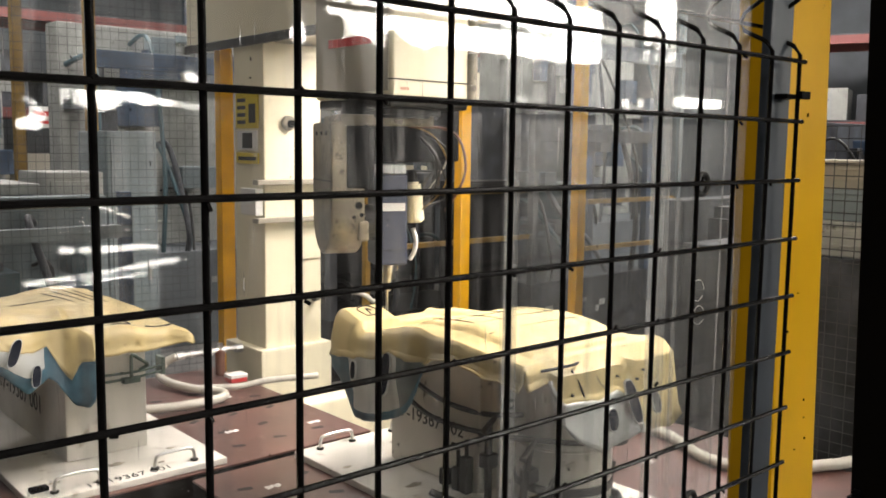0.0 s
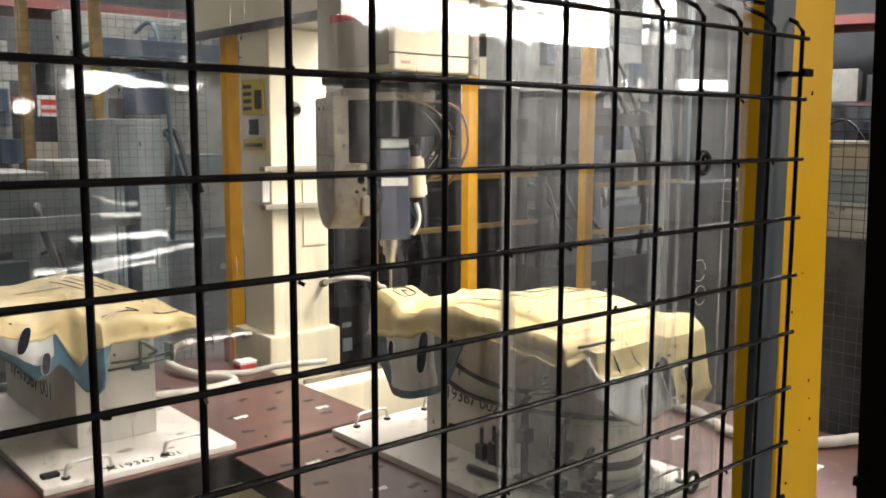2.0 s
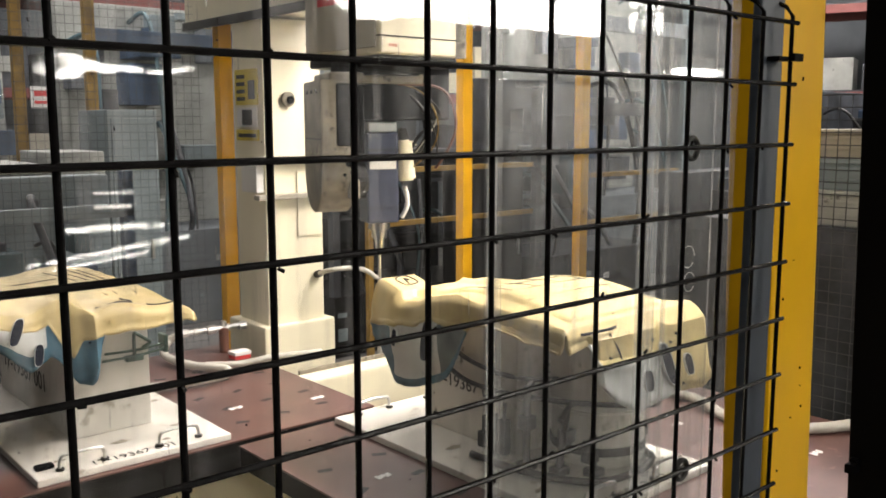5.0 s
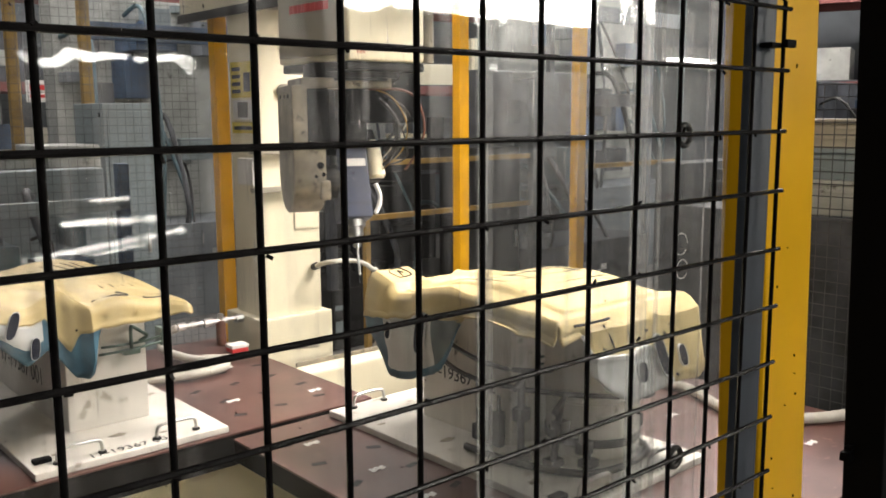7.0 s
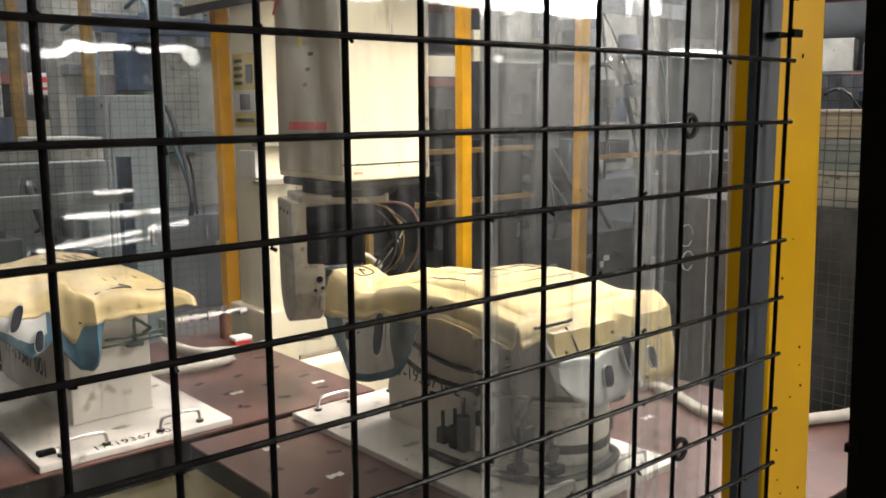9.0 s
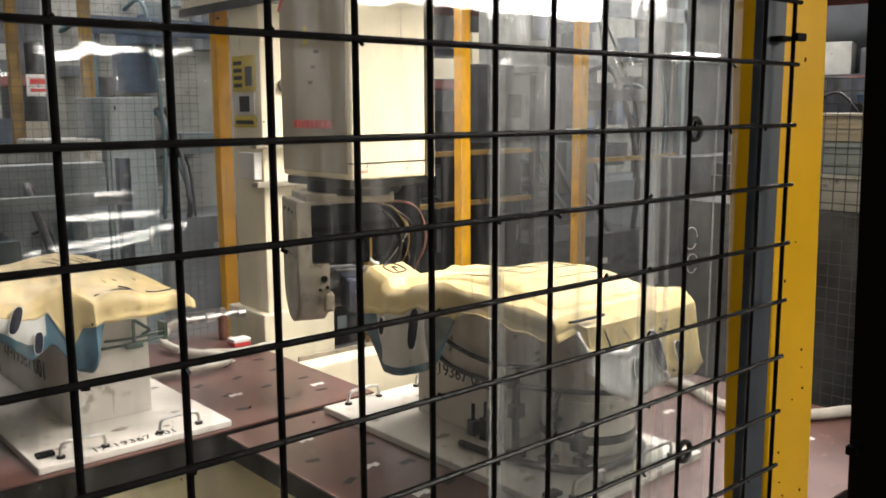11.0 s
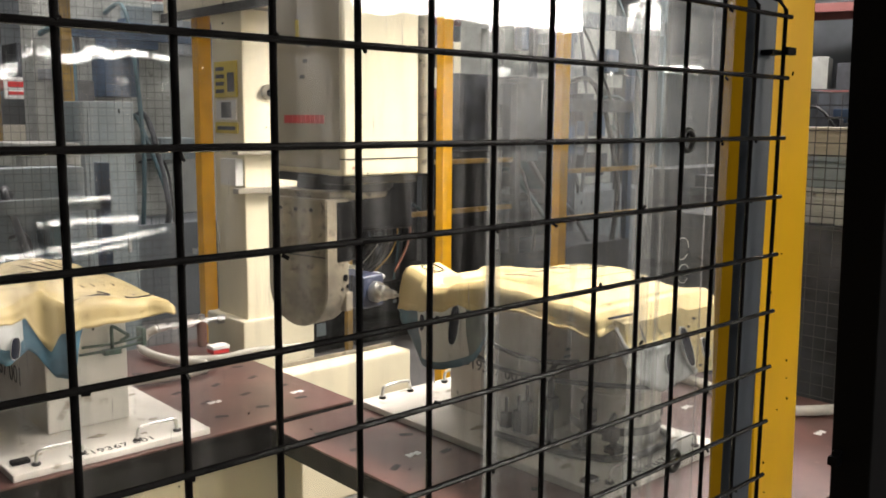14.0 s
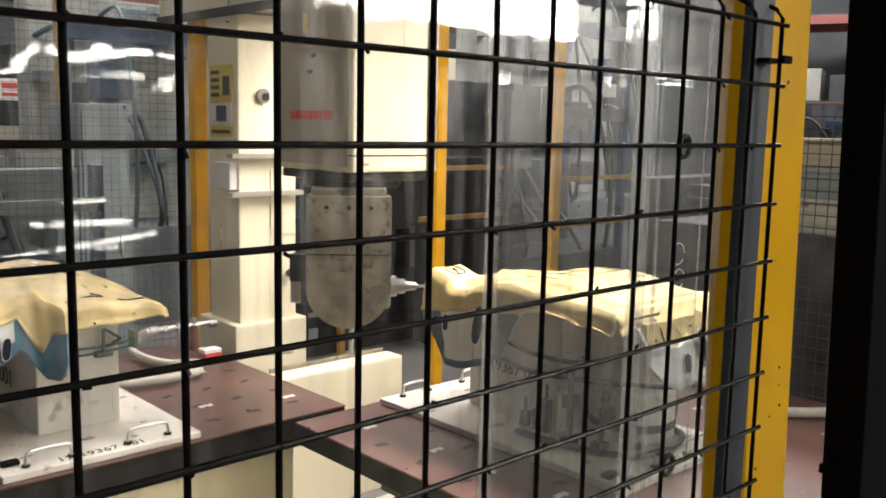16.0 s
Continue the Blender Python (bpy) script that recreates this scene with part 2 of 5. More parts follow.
def frost_material():
    m = bpy.data.materials.new("frosted_acrylic")
    m.use_nodes = True
    nt = m.node_tree
    nt.nodes.clear()
    out = nt.nodes.new("ShaderNodeOutputMaterial")
    tr = nt.nodes.new("ShaderNodeBsdfTransparent")
    fd = nt.nodes.new("ShaderNodeBsdfDiffuse")
    tl = nt.nodes.new("ShaderNodeBsdfTranslucent")
    for n in (fd, tl):
        n.inputs[0].default_value = (0.85, 0.84, 0.82, 1)
    both, mix = nt.nodes.new("ShaderNodeMixShader"), nt.nodes.new("ShaderNodeMixShader")
    nt.links.new(fd.outputs[0], both.inputs[1])
    nt.links.new(tl.outputs[0], both.inputs[2])
    tc, mp, nz, rp = (nt.nodes.new(k) for k in ("ShaderNodeTexCoord", "ShaderNodeMapping", "ShaderNodeTexNoise", "ShaderNodeValToRGB"))
    mp.inputs["Scale"].default_value = (260, 1, 6)
    nz.inputs["Scale"].default_value, nz.inputs["Detail"].default_value = 1.0, 5
    rp.color_ramp.elements[0].position, rp.color_ramp.elements[0].color = 0.35, (0.1, 0.1, 0.1, 1)
    rp.color_ramp.elements[1].position, rp.color_ramp.elements[1].color = 0.8, (0.42, 0.42, 0.42, 1)
    nt.links.new(tc.outputs["Object"], mp.inputs["Vector"])
    nt.links.new(mp.outputs["Vector"], nz.inputs["Vector"])
    nt.links.new(nz.outputs["Fac"], rp.inputs["Fac"])
    nt.links.new(rp.outputs["Color"], mix.inputs[0])
    nt.links.new(tr.outputs[0], mix.inputs[1])
    nt.links.new(both.outputs[0], mix.inputs[2])
    nt.links.new(mix.outputs[0], out.inputs[0])
    return m


M_FROST = frost_material()


# ---- mesh tools ----
def put(bm, name, mats, parent=None, label="", smooth=False):
    me = bpy.data.meshes.new(name)
    bm.normal_update()
    bm.to_mesh(me)
    bm.free()
    for m in (mats if isinstance(mats, (list, tuple)) else [mats]):
        me.materials.append(m)
    if smooth:
        for p in me.polygons:
            p.use_smooth = True
    ob = new(name, me)
    if parent:
        ob.parent = parent
    if label:
        ob["label"] = label
    return ob


def part(name, bm, mats, parent, label="", smooth=False):
    return put(bm, name, mats, parent, label, smooth)


def thing(name, label, category, group="", at=(0, 0, 0)):
    ob = new(name)
    ob.location = at
    ob.empty_display_size = 0.1
    return tagged(ob, label, category, group)


def box(x0, y0, z0, x1, y1, z1, bevel=0.004, bm=None, mi=0, seg=2):
    own = bmesh.new()
    bmesh.ops.create_cube(own, size=1)
    for v in own.verts:
        v.co = Vector(((x0 + x1) / 2 + v.co.x * (x1 - x0), (y0 + y1) / 2 + v.co.y * (y1 - y0), (z0 + z1) / 2 + v.co.z * (z1 - z0)))
    if bevel:
        bmesh.ops.bevel(own, geom=own.edges[:], offset=bevel, segments=seg, profile=0.6, affect="EDGES")
    return join(bm, own, mi)


def join(bm, own, mi=0, m=None):
    for f in own.faces:
        f.material_index = mi
    if m is not None:
        bmesh.ops.transform(own, matrix=m, verts=own.verts)
    if bm is None:
        return own
    tmp = bpy.data.meshes.new("tmp")
    own.to_mesh(tmp)
    own.free()
    bm.from_mesh(tmp)
    bpy.data.meshes.remove(tmp)
    return bm


def rod(a, b, r, bm=None, mi=0, n=10, r2=None, bevel=0.0):
    a, b = Vector(a), Vector(b)
    own = bmesh.new()
    bmesh.ops.create_cone(own, cap_ends=True, segments=n, radius1=r, radius2=r if r2 is None else r2, depth=(b - a).length)
    if bevel:
        caps = [e for e in own.edges if abs(e.verts[0].co.z - e.verts[1].co.z) < 1e-6]
        bmesh.ops.bevel(own, geom=caps, offset=bevel, segments=2, affect="EDGES")
    q = (b - a).to_track_quat("Z", "Y").to_matrix().to_4x4()
    return join(bm, own, mi, Matrix.Translation((a + b) / 2) @ q)


def smooth_path(pts, k=6):
    pts = [Vector(p) for p in pts]
    out = []
    for i in range(len(pts) - 1):
        p0, p1, p2, p3 = pts[max(i - 1, 0)], pts[i], pts[i + 1], pts[min(i + 2, len(pts) - 1)]
        for j in range(k):
            t = j / k
            out.append(0.5 * ((2 * p1) + (p2 - p0) * t + (2 * p0 - 5 * p1 + 4 * p2 - p3) * t * t + (3 * p1 - p0 - 3 * p2 + p3) * t ** 3))
    return out + [pts[-1]]


def tube(pts, r, n=8, k=6, bm=None, mi=0, ribs=0.0):
    path = smooth_path(pts, k) if k else [Vector(p) for p in pts]
    own = bmesh.new()
    rings = []
    up = Vector((0.13, 0.21, 0.97))
    for i, p in enumerate(path):
        d = (path[min(i + 1, len(path) - 1)] - path[max(i - 1, 0)]).normalized()
        s = d.cross(up)
        s = s.normalized() if s.length > 1e-4 else d.orthogonal().normalized()
        u = s.cross(d)
        rr = r * (1 + (ribs if i % 2 else 0))
        rings.append([own.verts.new(p + rr * (math.cos(a) * s + math.sin(a) * u)) for a in [2 * math.pi * j / n for j in range(n)]])
    for a, b in zip(rings, rings[1:]):
        for j in range(n):
            own.faces.new((a[j], a[(j + 1) % n], b[(j + 1) % n], b[j]))
    own.faces.new(rings[0][::-1])
    own.faces.new(rings[-1])
    for f in own.faces:
        f.smooth = True
    return join(bm, own, mi)


def letters(text, size, m, parent, mat, name="lettering", depth=0.0008):
    cu = bpy.data.curves.new(name, "FONT")
    cu.body, cu.size, cu.extrude, cu.align_x = text, size, depth, "LEFT"
    tmp = bpy.data.objects.new(name, cu)
    scene.collection.objects.link(tmp)
    me = bpy.data.meshes.new_from_object(tmp.evaluated_get(bpy.context.evaluated_depsgraph_get()))
    bpy.data.objects.remove(tmp)
    me.materials.clear()
    me.materials.append(mat)
    ob = new(name, me)
    ob.parent = parent
    ob.matrix_basis = m
    return ob


# ---- setting ----
def setting(name, bm, mat, label):
    return tagged(put(bm, name, mat), label, name.split("_")[0], kind="structure")


setting("floor", box(-9, -9, -0.1, 14, 14, 0, 0), M_CONC, "dull grey stained concrete factory floor")
setting("wall_north", box(-9, 12, 0, 14, 12.2, 6, 0), M_HALL, "far grey clad factory hall wall")
setting("wall_east", box(12, -9, 0, 12.2, 12, 6, 0), M_HALL, "far grey clad factory hall wall")
setting("wall_south", box(-9, -9.2, 0, 14, -9, 6, 0), M_HALL, "grey clad factory hall wall behind the aisle")
setting("wall_west", box(-9.2, -9, 0, -9, 12, 6, 0), M_HALL, "grey clad factory hall wall")
setting("ceiling", box(-9, -9, 6, 14, 14, 6.1, 0), M_CEIL, "dark high factory ceiling")

Z0 = 1.62
P = 0.05


# ---- fence in front ----
def front_fence():
    f = thing("mesh_fence_panel", "black welded wire mesh fence panel folded near its top", "fence")
    r = 0.0019
    z0, z1 = Z0 - 20 * P, Z0 + 8 * P
    prof = [(0, z0), (0, Z0 + 0.106), (0.006, Z0 + 0.114), (0.026, Z0 + 0.124), (0.03, Z0 + 0.131), (0.026, Z0 + 0.139), (0.004, Z0 + 0.152), (0, Z0 + 0.162), (0, z1)]
    first = part("vertical_wire", tube([(0, y, z) for y, z in prof], r, 8, 0), M_WIRE, f)
    first.location.x = 12 * P - 0.004
    for i in range(-12, 12):
        o = new("vertical_wire", first.data)
        o.parent = f
        o.location = (i * P, 0, 0)
    bar = part("horizontal_wire", rod((-12 * P, -0.0036, 0), (12 * P - 0.001, -0.0036, 0), r, n=8), M_WIRE, f)
    bar.location.z = Z0 - 20 * P
    levels = [(0, Z0 - j * P) for j in range(-2, 20)] + [(0.0335, Z0 + 0.131), (0, Z0 + 0.166)] + [(0, Z0 + 0.166 + j * P) for j in range(1, 5)]
    for y, z in levels:
        o = new("horizontal_wire", bar.data)
        o.parent = f
        o.location = (0, y, z)
    rng = random.Random(4)
    b = None
    for i in range(-6, 12):
        for j in range(-2, 8):
            for _ in range(1):
                if rng.random() < 0.35:
                    continue
                a = rng.uniform(0, 6.28)
                x, z = i * P + rng.uniform(-0.0025, 0.0025), Z0 - j * P + rng.uniform(-0.0025, 0.0025)
                b = rod((x, -0.003, z), (x + 0.0032 * math.cos(a), -0.005, z + 0.0032 * math.sin(a)), 0.0011, b, n=5)
    part("weld_spatter", b, M_WIRE, f)["kind"] = "stuff"
    # zip tie on the edge wire
    part("cable_tie", box(0.592, -0.006, Z0 + 0.069, 0.607, 0.0, Z0 + 0.0755, 0.001), M_BLACK, f, "black plastic tie end")
    part("cable_tie", box(0.578, 0.0, Z0 + 0.069, 0.598, 0.0115, Z0 + 0.073, 0.001), M_BLACK, f, "black plastic tie band")


front_fence()


def washer(x, z):
    t = thing("bolt_eye", "dull dark steel ring fastening the clear sheet to the wire", "ring", "rings on the clear sheet")
    bm = bmesh.new()
    n, m = 28, 8
    vs = [[bm.verts.new((x + (0.0078 + 0.0024 * math.cos(q)) * math.cos(a), 0.0065 + 0.0024 * math.sin(q), z + (0.0078 + 0.0024 * math.cos(q)) * math.sin(a)))
           for q in [2 * math.pi * k / m for k in range(m)]] for a in [2 * math.pi * k / n for k in range(n)]]
    for i in range(n):
        for k in range(m):
            bm.faces.new((vs[i][k], vs[(i + 1) % n][k], vs[(i + 1) % n][(k + 1) % m], vs[i][(k + 1) % m]))
    part("ring", bm, M_DARK, t, smooth=True)
    part("clip", box(x - 0.012, 0.002, z - 0.0012, x - 0.0075, 0.008, z + 0.0012, 0.0005), M_DARK, t)


washer(0.4665, Z0 - 0.001)
washer(0.4685, Z0 - 5 * P - 0.006)

sheet = thing("clear_safety_sheet", "clear scratched acrylic guard sheet behind the wire mesh", "panel")


def sheet_mesh(x0, x1, y0, bends):
    """A thin sheet with shallow upright bends."""
    bm = bmesh.new()
    n = 160
    cols = []
    for i in range(n + 1):
        x = x0 + (x1 - x0) * i / n
        y = y0 + sum(h * math.exp(-((x - c) / w) ** 2) for c, w, h in bends)
        cols.append([bm.verts.new((x, y + d, z)) for d, z in ((0, 0.75), (0, 2.5), (0.003, 2.5), (0.003, 0.75))])
    for a, b in zip(cols, cols[1:]):
        for k in range(4):
            f = bm.faces.new((a[k], b[k], b[(k + 1) % 4], a[(k + 1) % 4]))
            f.smooth = k in (0, 2)
    bm.faces.new(cols[0])
    bm.faces.new(cols[-1][::-1])
    bmesh.ops.recalc_face_normals(bm, faces=bm.faces)
    for e in bm.edges:
        e.smooth = all(f.smooth for f in e.link_faces)
    return bm


pane = part("sheet", sheet_mesh(-0.75, 0.503, 0.0105, [(0.40, 0.012, 0.004), (0.43, 0.006, -0.002)] ), M_PLEXI, sheet)
strip = part("overlap_strip", sheet_mesh(0.264, 0.548, 0.0185, [(0.29, 0.015, 0.002), (0.42, 0.01, 0.002)]), M_HAZY, sheet, "second clear strip overlapping the sheet")
strip.visible_shadow = False
for x0, x1, y in ((0.2635, 0.2655, 0.0180), (0.5015, 0.5035, 0.0100), (0.424, 0.448, 0.0225), (0.457, 0.463, 0.0225), (0.269, 0.281, 0.0225)):
    o = part("frosted_bend", box(x0, y, 0.76, x1, y + 0.0006, 2.49, 0), M_FROST, sheet, "frosted upright crease in the sheet")
    o.visible_shadow = False
rng = random.Random(21)
b = None
for k in range(60):
    x, z, a, l = rng.uniform(-0.1, 0.48), rng.uniform(1.3, 1.85), rng.uniform(0, 3.1), rng.uniform(0.0008, 0.0025)
    b = rod((x, 0.0095, z), (x + l * math.cos(a), 0.0095, z + l * math.sin(a)), 0.00032, b, n=5)
for k in range(26):
    x, z = rng.uniform(-0.1, 0.5), rng.uniform(1.3, 1.9)
    b = box(x, 0.009, z, x + rng.uniform(0.0004, 0.0009), 0.0098, z + rng.uniform(0.0006, 0.002), 0, b)
part("stuck_chip", b, M_BLACK, sheet, "small dark chips stuck to the sheet")["kind"] = "stuff"
for x, z, r in ((0.4725, Z0 - 0.085, 0.0085), (0.475, Z0 - 0.105, 0.0075)):
    part("scratch_curl", tube([(x + r * math.cos(a), 0.0098, z + r * math.sin(a)) for a in [0.3 * k for k in range(20)]], 0.00022, 5, 0), M_SIGNW, sheet, "fine white curl")
pane.visible_shadow = False


def leaning(bm, degrees):
    """Leans an upright so that its foot stands out to +x."""
    bmesh.ops.rotate(bm, cent=(0, 0, 1.74), matrix=Euler((0, radians(-degrees), 0)).to_matrix(), verts=bm.verts)
    return bm


def front_posts():
    g = thing("slate_frame_bar", "slate blue painted steel frame bar of the fence panel", "post")
    part("bar", box(0.569, 0.012, 0, 0.606, 0.021, 2.6, 0.002), M_SLATE, g)
    for z in (0.5, 1.0, 1.86):
        part("screw", rod((0.593, 0.008, z), (0.593, 0.0125, z), 0.006, n=12, bevel=0.001), M_DARK, g)
    y = thing("yellow_fence_post", "bright yellow painted steel fence post with small chips", "post")
    part("post", leaning(box(0.70, 0.07, 0.012, 0.797, 0.122, 2.6, 0.006, seg=3), 2.4), M_YELLOW, y)
    part("foot_plate", box(0.72, 0.03, 0, 0.92, 0.16, 0.012, 0.002), M_YELLOW, y)
    rng = random.Random(9)
    b = None
    for i in range(22):
        x, z = rng.uniform(0.715, 0.785), 1.05 + rng.random() * 0.65
        b = box(x, 0.0685, z, x + 0.0009, 0.0705, z + rng.uniform(0.0008, 0.003), 0, b)
    part("paint_chip", leaning(b, 2.4), M_BLACK, y)["kind"] = "stuff"
    k = thing("black_gate_post", "matt black steel gate post beside the yellow post", "post")
    part("post", leaning(box(0.952, 0.05, -0.02, 1.4, 0.1, 2.6, 0.003), 3.2), M_BLACK, k)
    part("wire_clip", box(0.968, 0.085, 1.2, 0.985, 0.098, 1.212, 0.002), M_BLACK, k)
    part("wire_clip", box(0.972, 0.085, 1.215, 0.984, 0.094, 1.219, 0.001), M_BLACK, k)


front_posts()

# ---- machine tables ----
TZ = 0.62


def holes(parent, spots, z):
    first = None
    for x, y in spots:
        if first is None:
            first = part("slot", box(-0.022, -0.011, -0.001, 0.022, 0.011, 0.0006, 0.0), M_INK, parent, "dark slotted hole")
            o = first
        else:
            o = new("slot", first.data)
            o.parent = parent
        o.location = (x, y, z)
        o.rotation_euler.z = 0.5 * math.sin(37 * x + 11 * y)


def marks(parent, spots):
    for x, y in spots:
        b = None
        for k in range(5):
            b = box(x + 0.010 * k, y - 0.01 + 0.004 * (k % 3), TZ + 0.0005, x + 0.0102 + 0.010 * k, y + 0.016 - 0.004 * (k % 2), TZ + 0.0012, 0, b)
        part("white_mark", b, M_SIGNW, parent, "smeared white paint mark")


def back_table():
    t = thing("fixed_machine_table", "red brown phenolic machine table on a cream machine base", "machine table")
    part("top", box(-1.6, 2.15, TZ - 0.007, 1.75, 3.35, TZ, 0.002), M_RED, t)
    part("edge", box(-1.598, 2.152, TZ - 0.11, 1.748, 3.348, TZ - 0.0075, 0.002), M_EDGE, t, "black table edge")
    part("base", box(-1.5, 2.26, 0.0, 1.6, 3.25, TZ - 0.11, 0.01), M_CREAM, t, "cream painted base")
    holes(t, [(1.3 + 0.16 * i + 0.03 * (j % 2), 2.3 + 0.17 * j) for i in range(3) for j in range(5)], TZ)
    marks(t, ((1.33, 2.45), (1.52, 2.86), (1.62, 2.36)))


back_table()


def move_table():
    t = thing("sliding_machine_table", "red brown phenolic machine table that slides sideways", "machine table", at=(1.168, 0, 0))
    part("top", box(0, 0.62, TZ - 0.007, 1.66, 2.105, TZ, 0.002), M_RED, t)
    part("edge", box(0.002, 0.622, TZ - 0.075, 1.658, 2.103, TZ - 0.0075, 0.002), M_EDGE, t, "black table edge")
    part("carriage", box(0.25, 0.75, TZ - 0.26, 1.5, 1.95, TZ - 0.076, 0.008), M_GRIME, t, "dark carriage under the table")
    holes(t, [(0.09 + 0.2 * i, 0.8 + 0.19 * j) for i in range(2) for j in range(7)], TZ)
    marks(t, ((0.14, 1.9), (0.17, 1.6), (0.16, 1.36), (0.2, 1.12), (1.2, 1.3), (1.3, 0.86)))
    return t


slide_table = move_table()
bed = thing("machine_bed", "cream painted machine bed under the sliding table", "machine bed")
part("bed", box(0.2, 0.85, 0, 3.0, 1.85, 0.355, 0.01), M_CREAM, bed)
part("chip_tray", box(0.3, 1.86, 0, 3.0, 2.2, 0.2, 0.01), M_CREAM, bed, "cream chip tray with dust")


# ---- fixtures ----
def handle(parent, x, y, z):
    part("handle", tube([(x - 0.065, y, z), (x - 0.063, y, z + 0.03), (x - 0.045, y, z + 0.044), (x + 0.045, y, z + 0.044), (x + 0.063, y, z + 0.03), (x + 0.065, y, z)], 0.0055, 8, 4), M_STEEL, parent, "bright steel pull handle")
    for s in (-1, 1):
        part("handle_foot", rod((x + s * 0.065, y, z), (x + s * 0.065, y, z + 0.008), 0.013, n=14, bevel=0.002), M_DARK, parent)


def fixture(name, label, at, number, mirror):
    f = thing(name, label, "fixture", "trimming fixtures", at)
    s = -1 if mirror else 1
    w, d = 0.6, 1.08
    part("base_plate", box(0, 0, 0, w, d, 0.022, 0.004), M_WHITE, f)
    for x in (0.14, 0.44):
        handle(f, x, 0.04, 0.022)
        handle(f, x, d - 0.04, 0.022)
    letters("17-19367 " + number, 0.048, pose(0.16, 0.018, 0.0222), f, M_INK)
    part("stop_block", box(0.02, 0.07, 0.022, 0.07, 0.1, 0.034, 0.002), M_BLACK, f, "small black block")
    px0, px1, py = (0.187, 0.45, 0.27) if mirror else (0.21, 0.475, 0.42)
    part("pedestal", box(px0, py, 0.022, px1, 1.06 if mirror else 0.83, 0.40, 0.006), M_WHITE if mirror else M_PED, f)
    if not mirror:
        part("front_pedestal", rod((0.42, 0.28, 0.022), (0.42, 0.28, 0.19), 0.14, n=48, bevel=0.006), M_PED, f, "round white front pedestal")
        part("front_pillar", box(0.33, 0.22, 0.19, 0.5, 0.4, 0.42, 0.01), M_PED, f)
        part("band", rod((0.42, 0.28, 0.06), (0.42, 0.28, 0.085), 0.144, n=48), M_CABLE, f, "black band")
    if mirror:
        letters("17-19367 " + number, 0.088, pose(px0 - 0.0006, 0.99, 0.125, 90, 0, -90), f, M_INK)
    else:
        letters("17-19367 " + number, 0.058, pose(px0 - 0.0006, 0.81, 0.175, 90, 0, -90), f, M_INK)
    # toggle clamp and hoses on the pedestal
    b = tube([(px1 - 0.16, py - 0.01, 0.262), (px1 - 0.05, py - 0.02, 0.266), (px1 + 0.06, py - 0.012, 0.274)], 0.0045, 8)
    b = tube([(px1 - 0.15, py - 0.01, 0.285), (px1 - 0.04, py - 0.016, 0.284), (px1 + 0.05, py - 0.012, 0.292)], 0.0045, 8, bm=b)
    b = tube([(px1 - 0.055, py - 0.016, 0.262), (px1 - 0.06, py - 0.03, 0.335), (px1 - 0.052, py - 0.03, 0.342), (px1 - 0.02, py - 0.028, 0.318), (px1 - 0.005, py - 0.026, 0.305), (px1 - 0.03, py - 0.02, 0.29)], 0.006, 8, bm=b)
    b = box(px1 - 0.085, py - 0.03, 0.25, px1 - 0.03, py - 0.0005, 0.268, 0.003, b)
    b = box(px1 + 0.045, py - 0.02, 0.26, px1 + 0.06, py + 0.03, 0.32, 0.003, b)
    part("toggle_clamp", b, M_CLAMP, f, "green grey steel toggle clamp")
    if not mirror:
        b = tube([(px0 - 0.01, 0.8, 0.36), (px0 - 0.02, 0.66, 0.3), (px0 - 0.015, 0.5, 0.27), (px0 + 0.05, 0.38, 0.26), (px1, 0.36, 0.24)], 0.008, 8)
        b = tube([(px0 - 0.01, 0.8, 0.28), (px0 - 0.02, 0.6, 0.215), (px0 + 0.02, 0.3, 0.22), (px1, 0.12, 0.2), (px1 + 0.07, 0.2, 0.22)], 0.008, 8, bm=b)
        part("hose", b, M_CABLE, f, "black vacuum hose")
    if not mirror:
        for y, z, h in ((0.44, 0.022, 0.11), (0.475, 0.022, 0.07), (0.53, 0.022, 0.05)):
            b = box(px0 - 0.03, y, z, px0 - 0.002, y + 0.03, z + h, 0.004)
            b = rod((px0 - 0.016, y + 0.015, z + h - 0.004), (px0 - 0.016, y + 0.015, z + h + 0.05), 0.006, b)
            part("valve_block", b, M_DARK, f, "dark valve block")
        # clamps and tools lying and standing before the round pedestal
        for x, y, h, lean in ((0.2, 0.24, 0.2, 0.03), (0.27, 0.17, 0.12, -0.02), (0.16, 0.33, 0.26, 0.0), (0.5, 0.2, 0.14, 0.02)):
            b = box(x - 0.025, y - 0.02, 0.022, x + 0.025, y + 0.02, 0.045, 0.003)
            b = rod((x, y, 0.04), (x + lean, y, h), 0.011, b, 0, 10)
            b = rod((x + lean - 0.05, y - 0.02, h - 0.01), (x + lean + 0.03, y + 0.01, h + 0.015), 0.009, b, 0, 10)
            b = box(x + lean - 0.02, y - 0.018, h * 0.55, x + lean + 0.022, y + 0.018, h * 0.55 + 0.04, 0.004, b)
            part("standing_clamp", b, M_DARK, f, "oily dark standing clamp")
        part("hose", tube([(0.1, 0.5, 0.034), (0.12, 0.3, 0.034), (0.2, 0.12, 0.036), (0.36, 0.09, 0.034), (0.5, 0.14, 0.034), (0.53, 0.3, 0.034)], 0.011, 8, 8), M_CABLE, f, "black vacuum hose")
    return f


fix_slide = fixture("trimming_fixture", "white painted trimming fixture on the sliding table", (1.517, 1.0, TZ), "002", False)
fix_fixed = fixture("trimming_fixture", "white painted trimming fixture on the fixed table", (0.587, 2.168, TZ), "001", True)


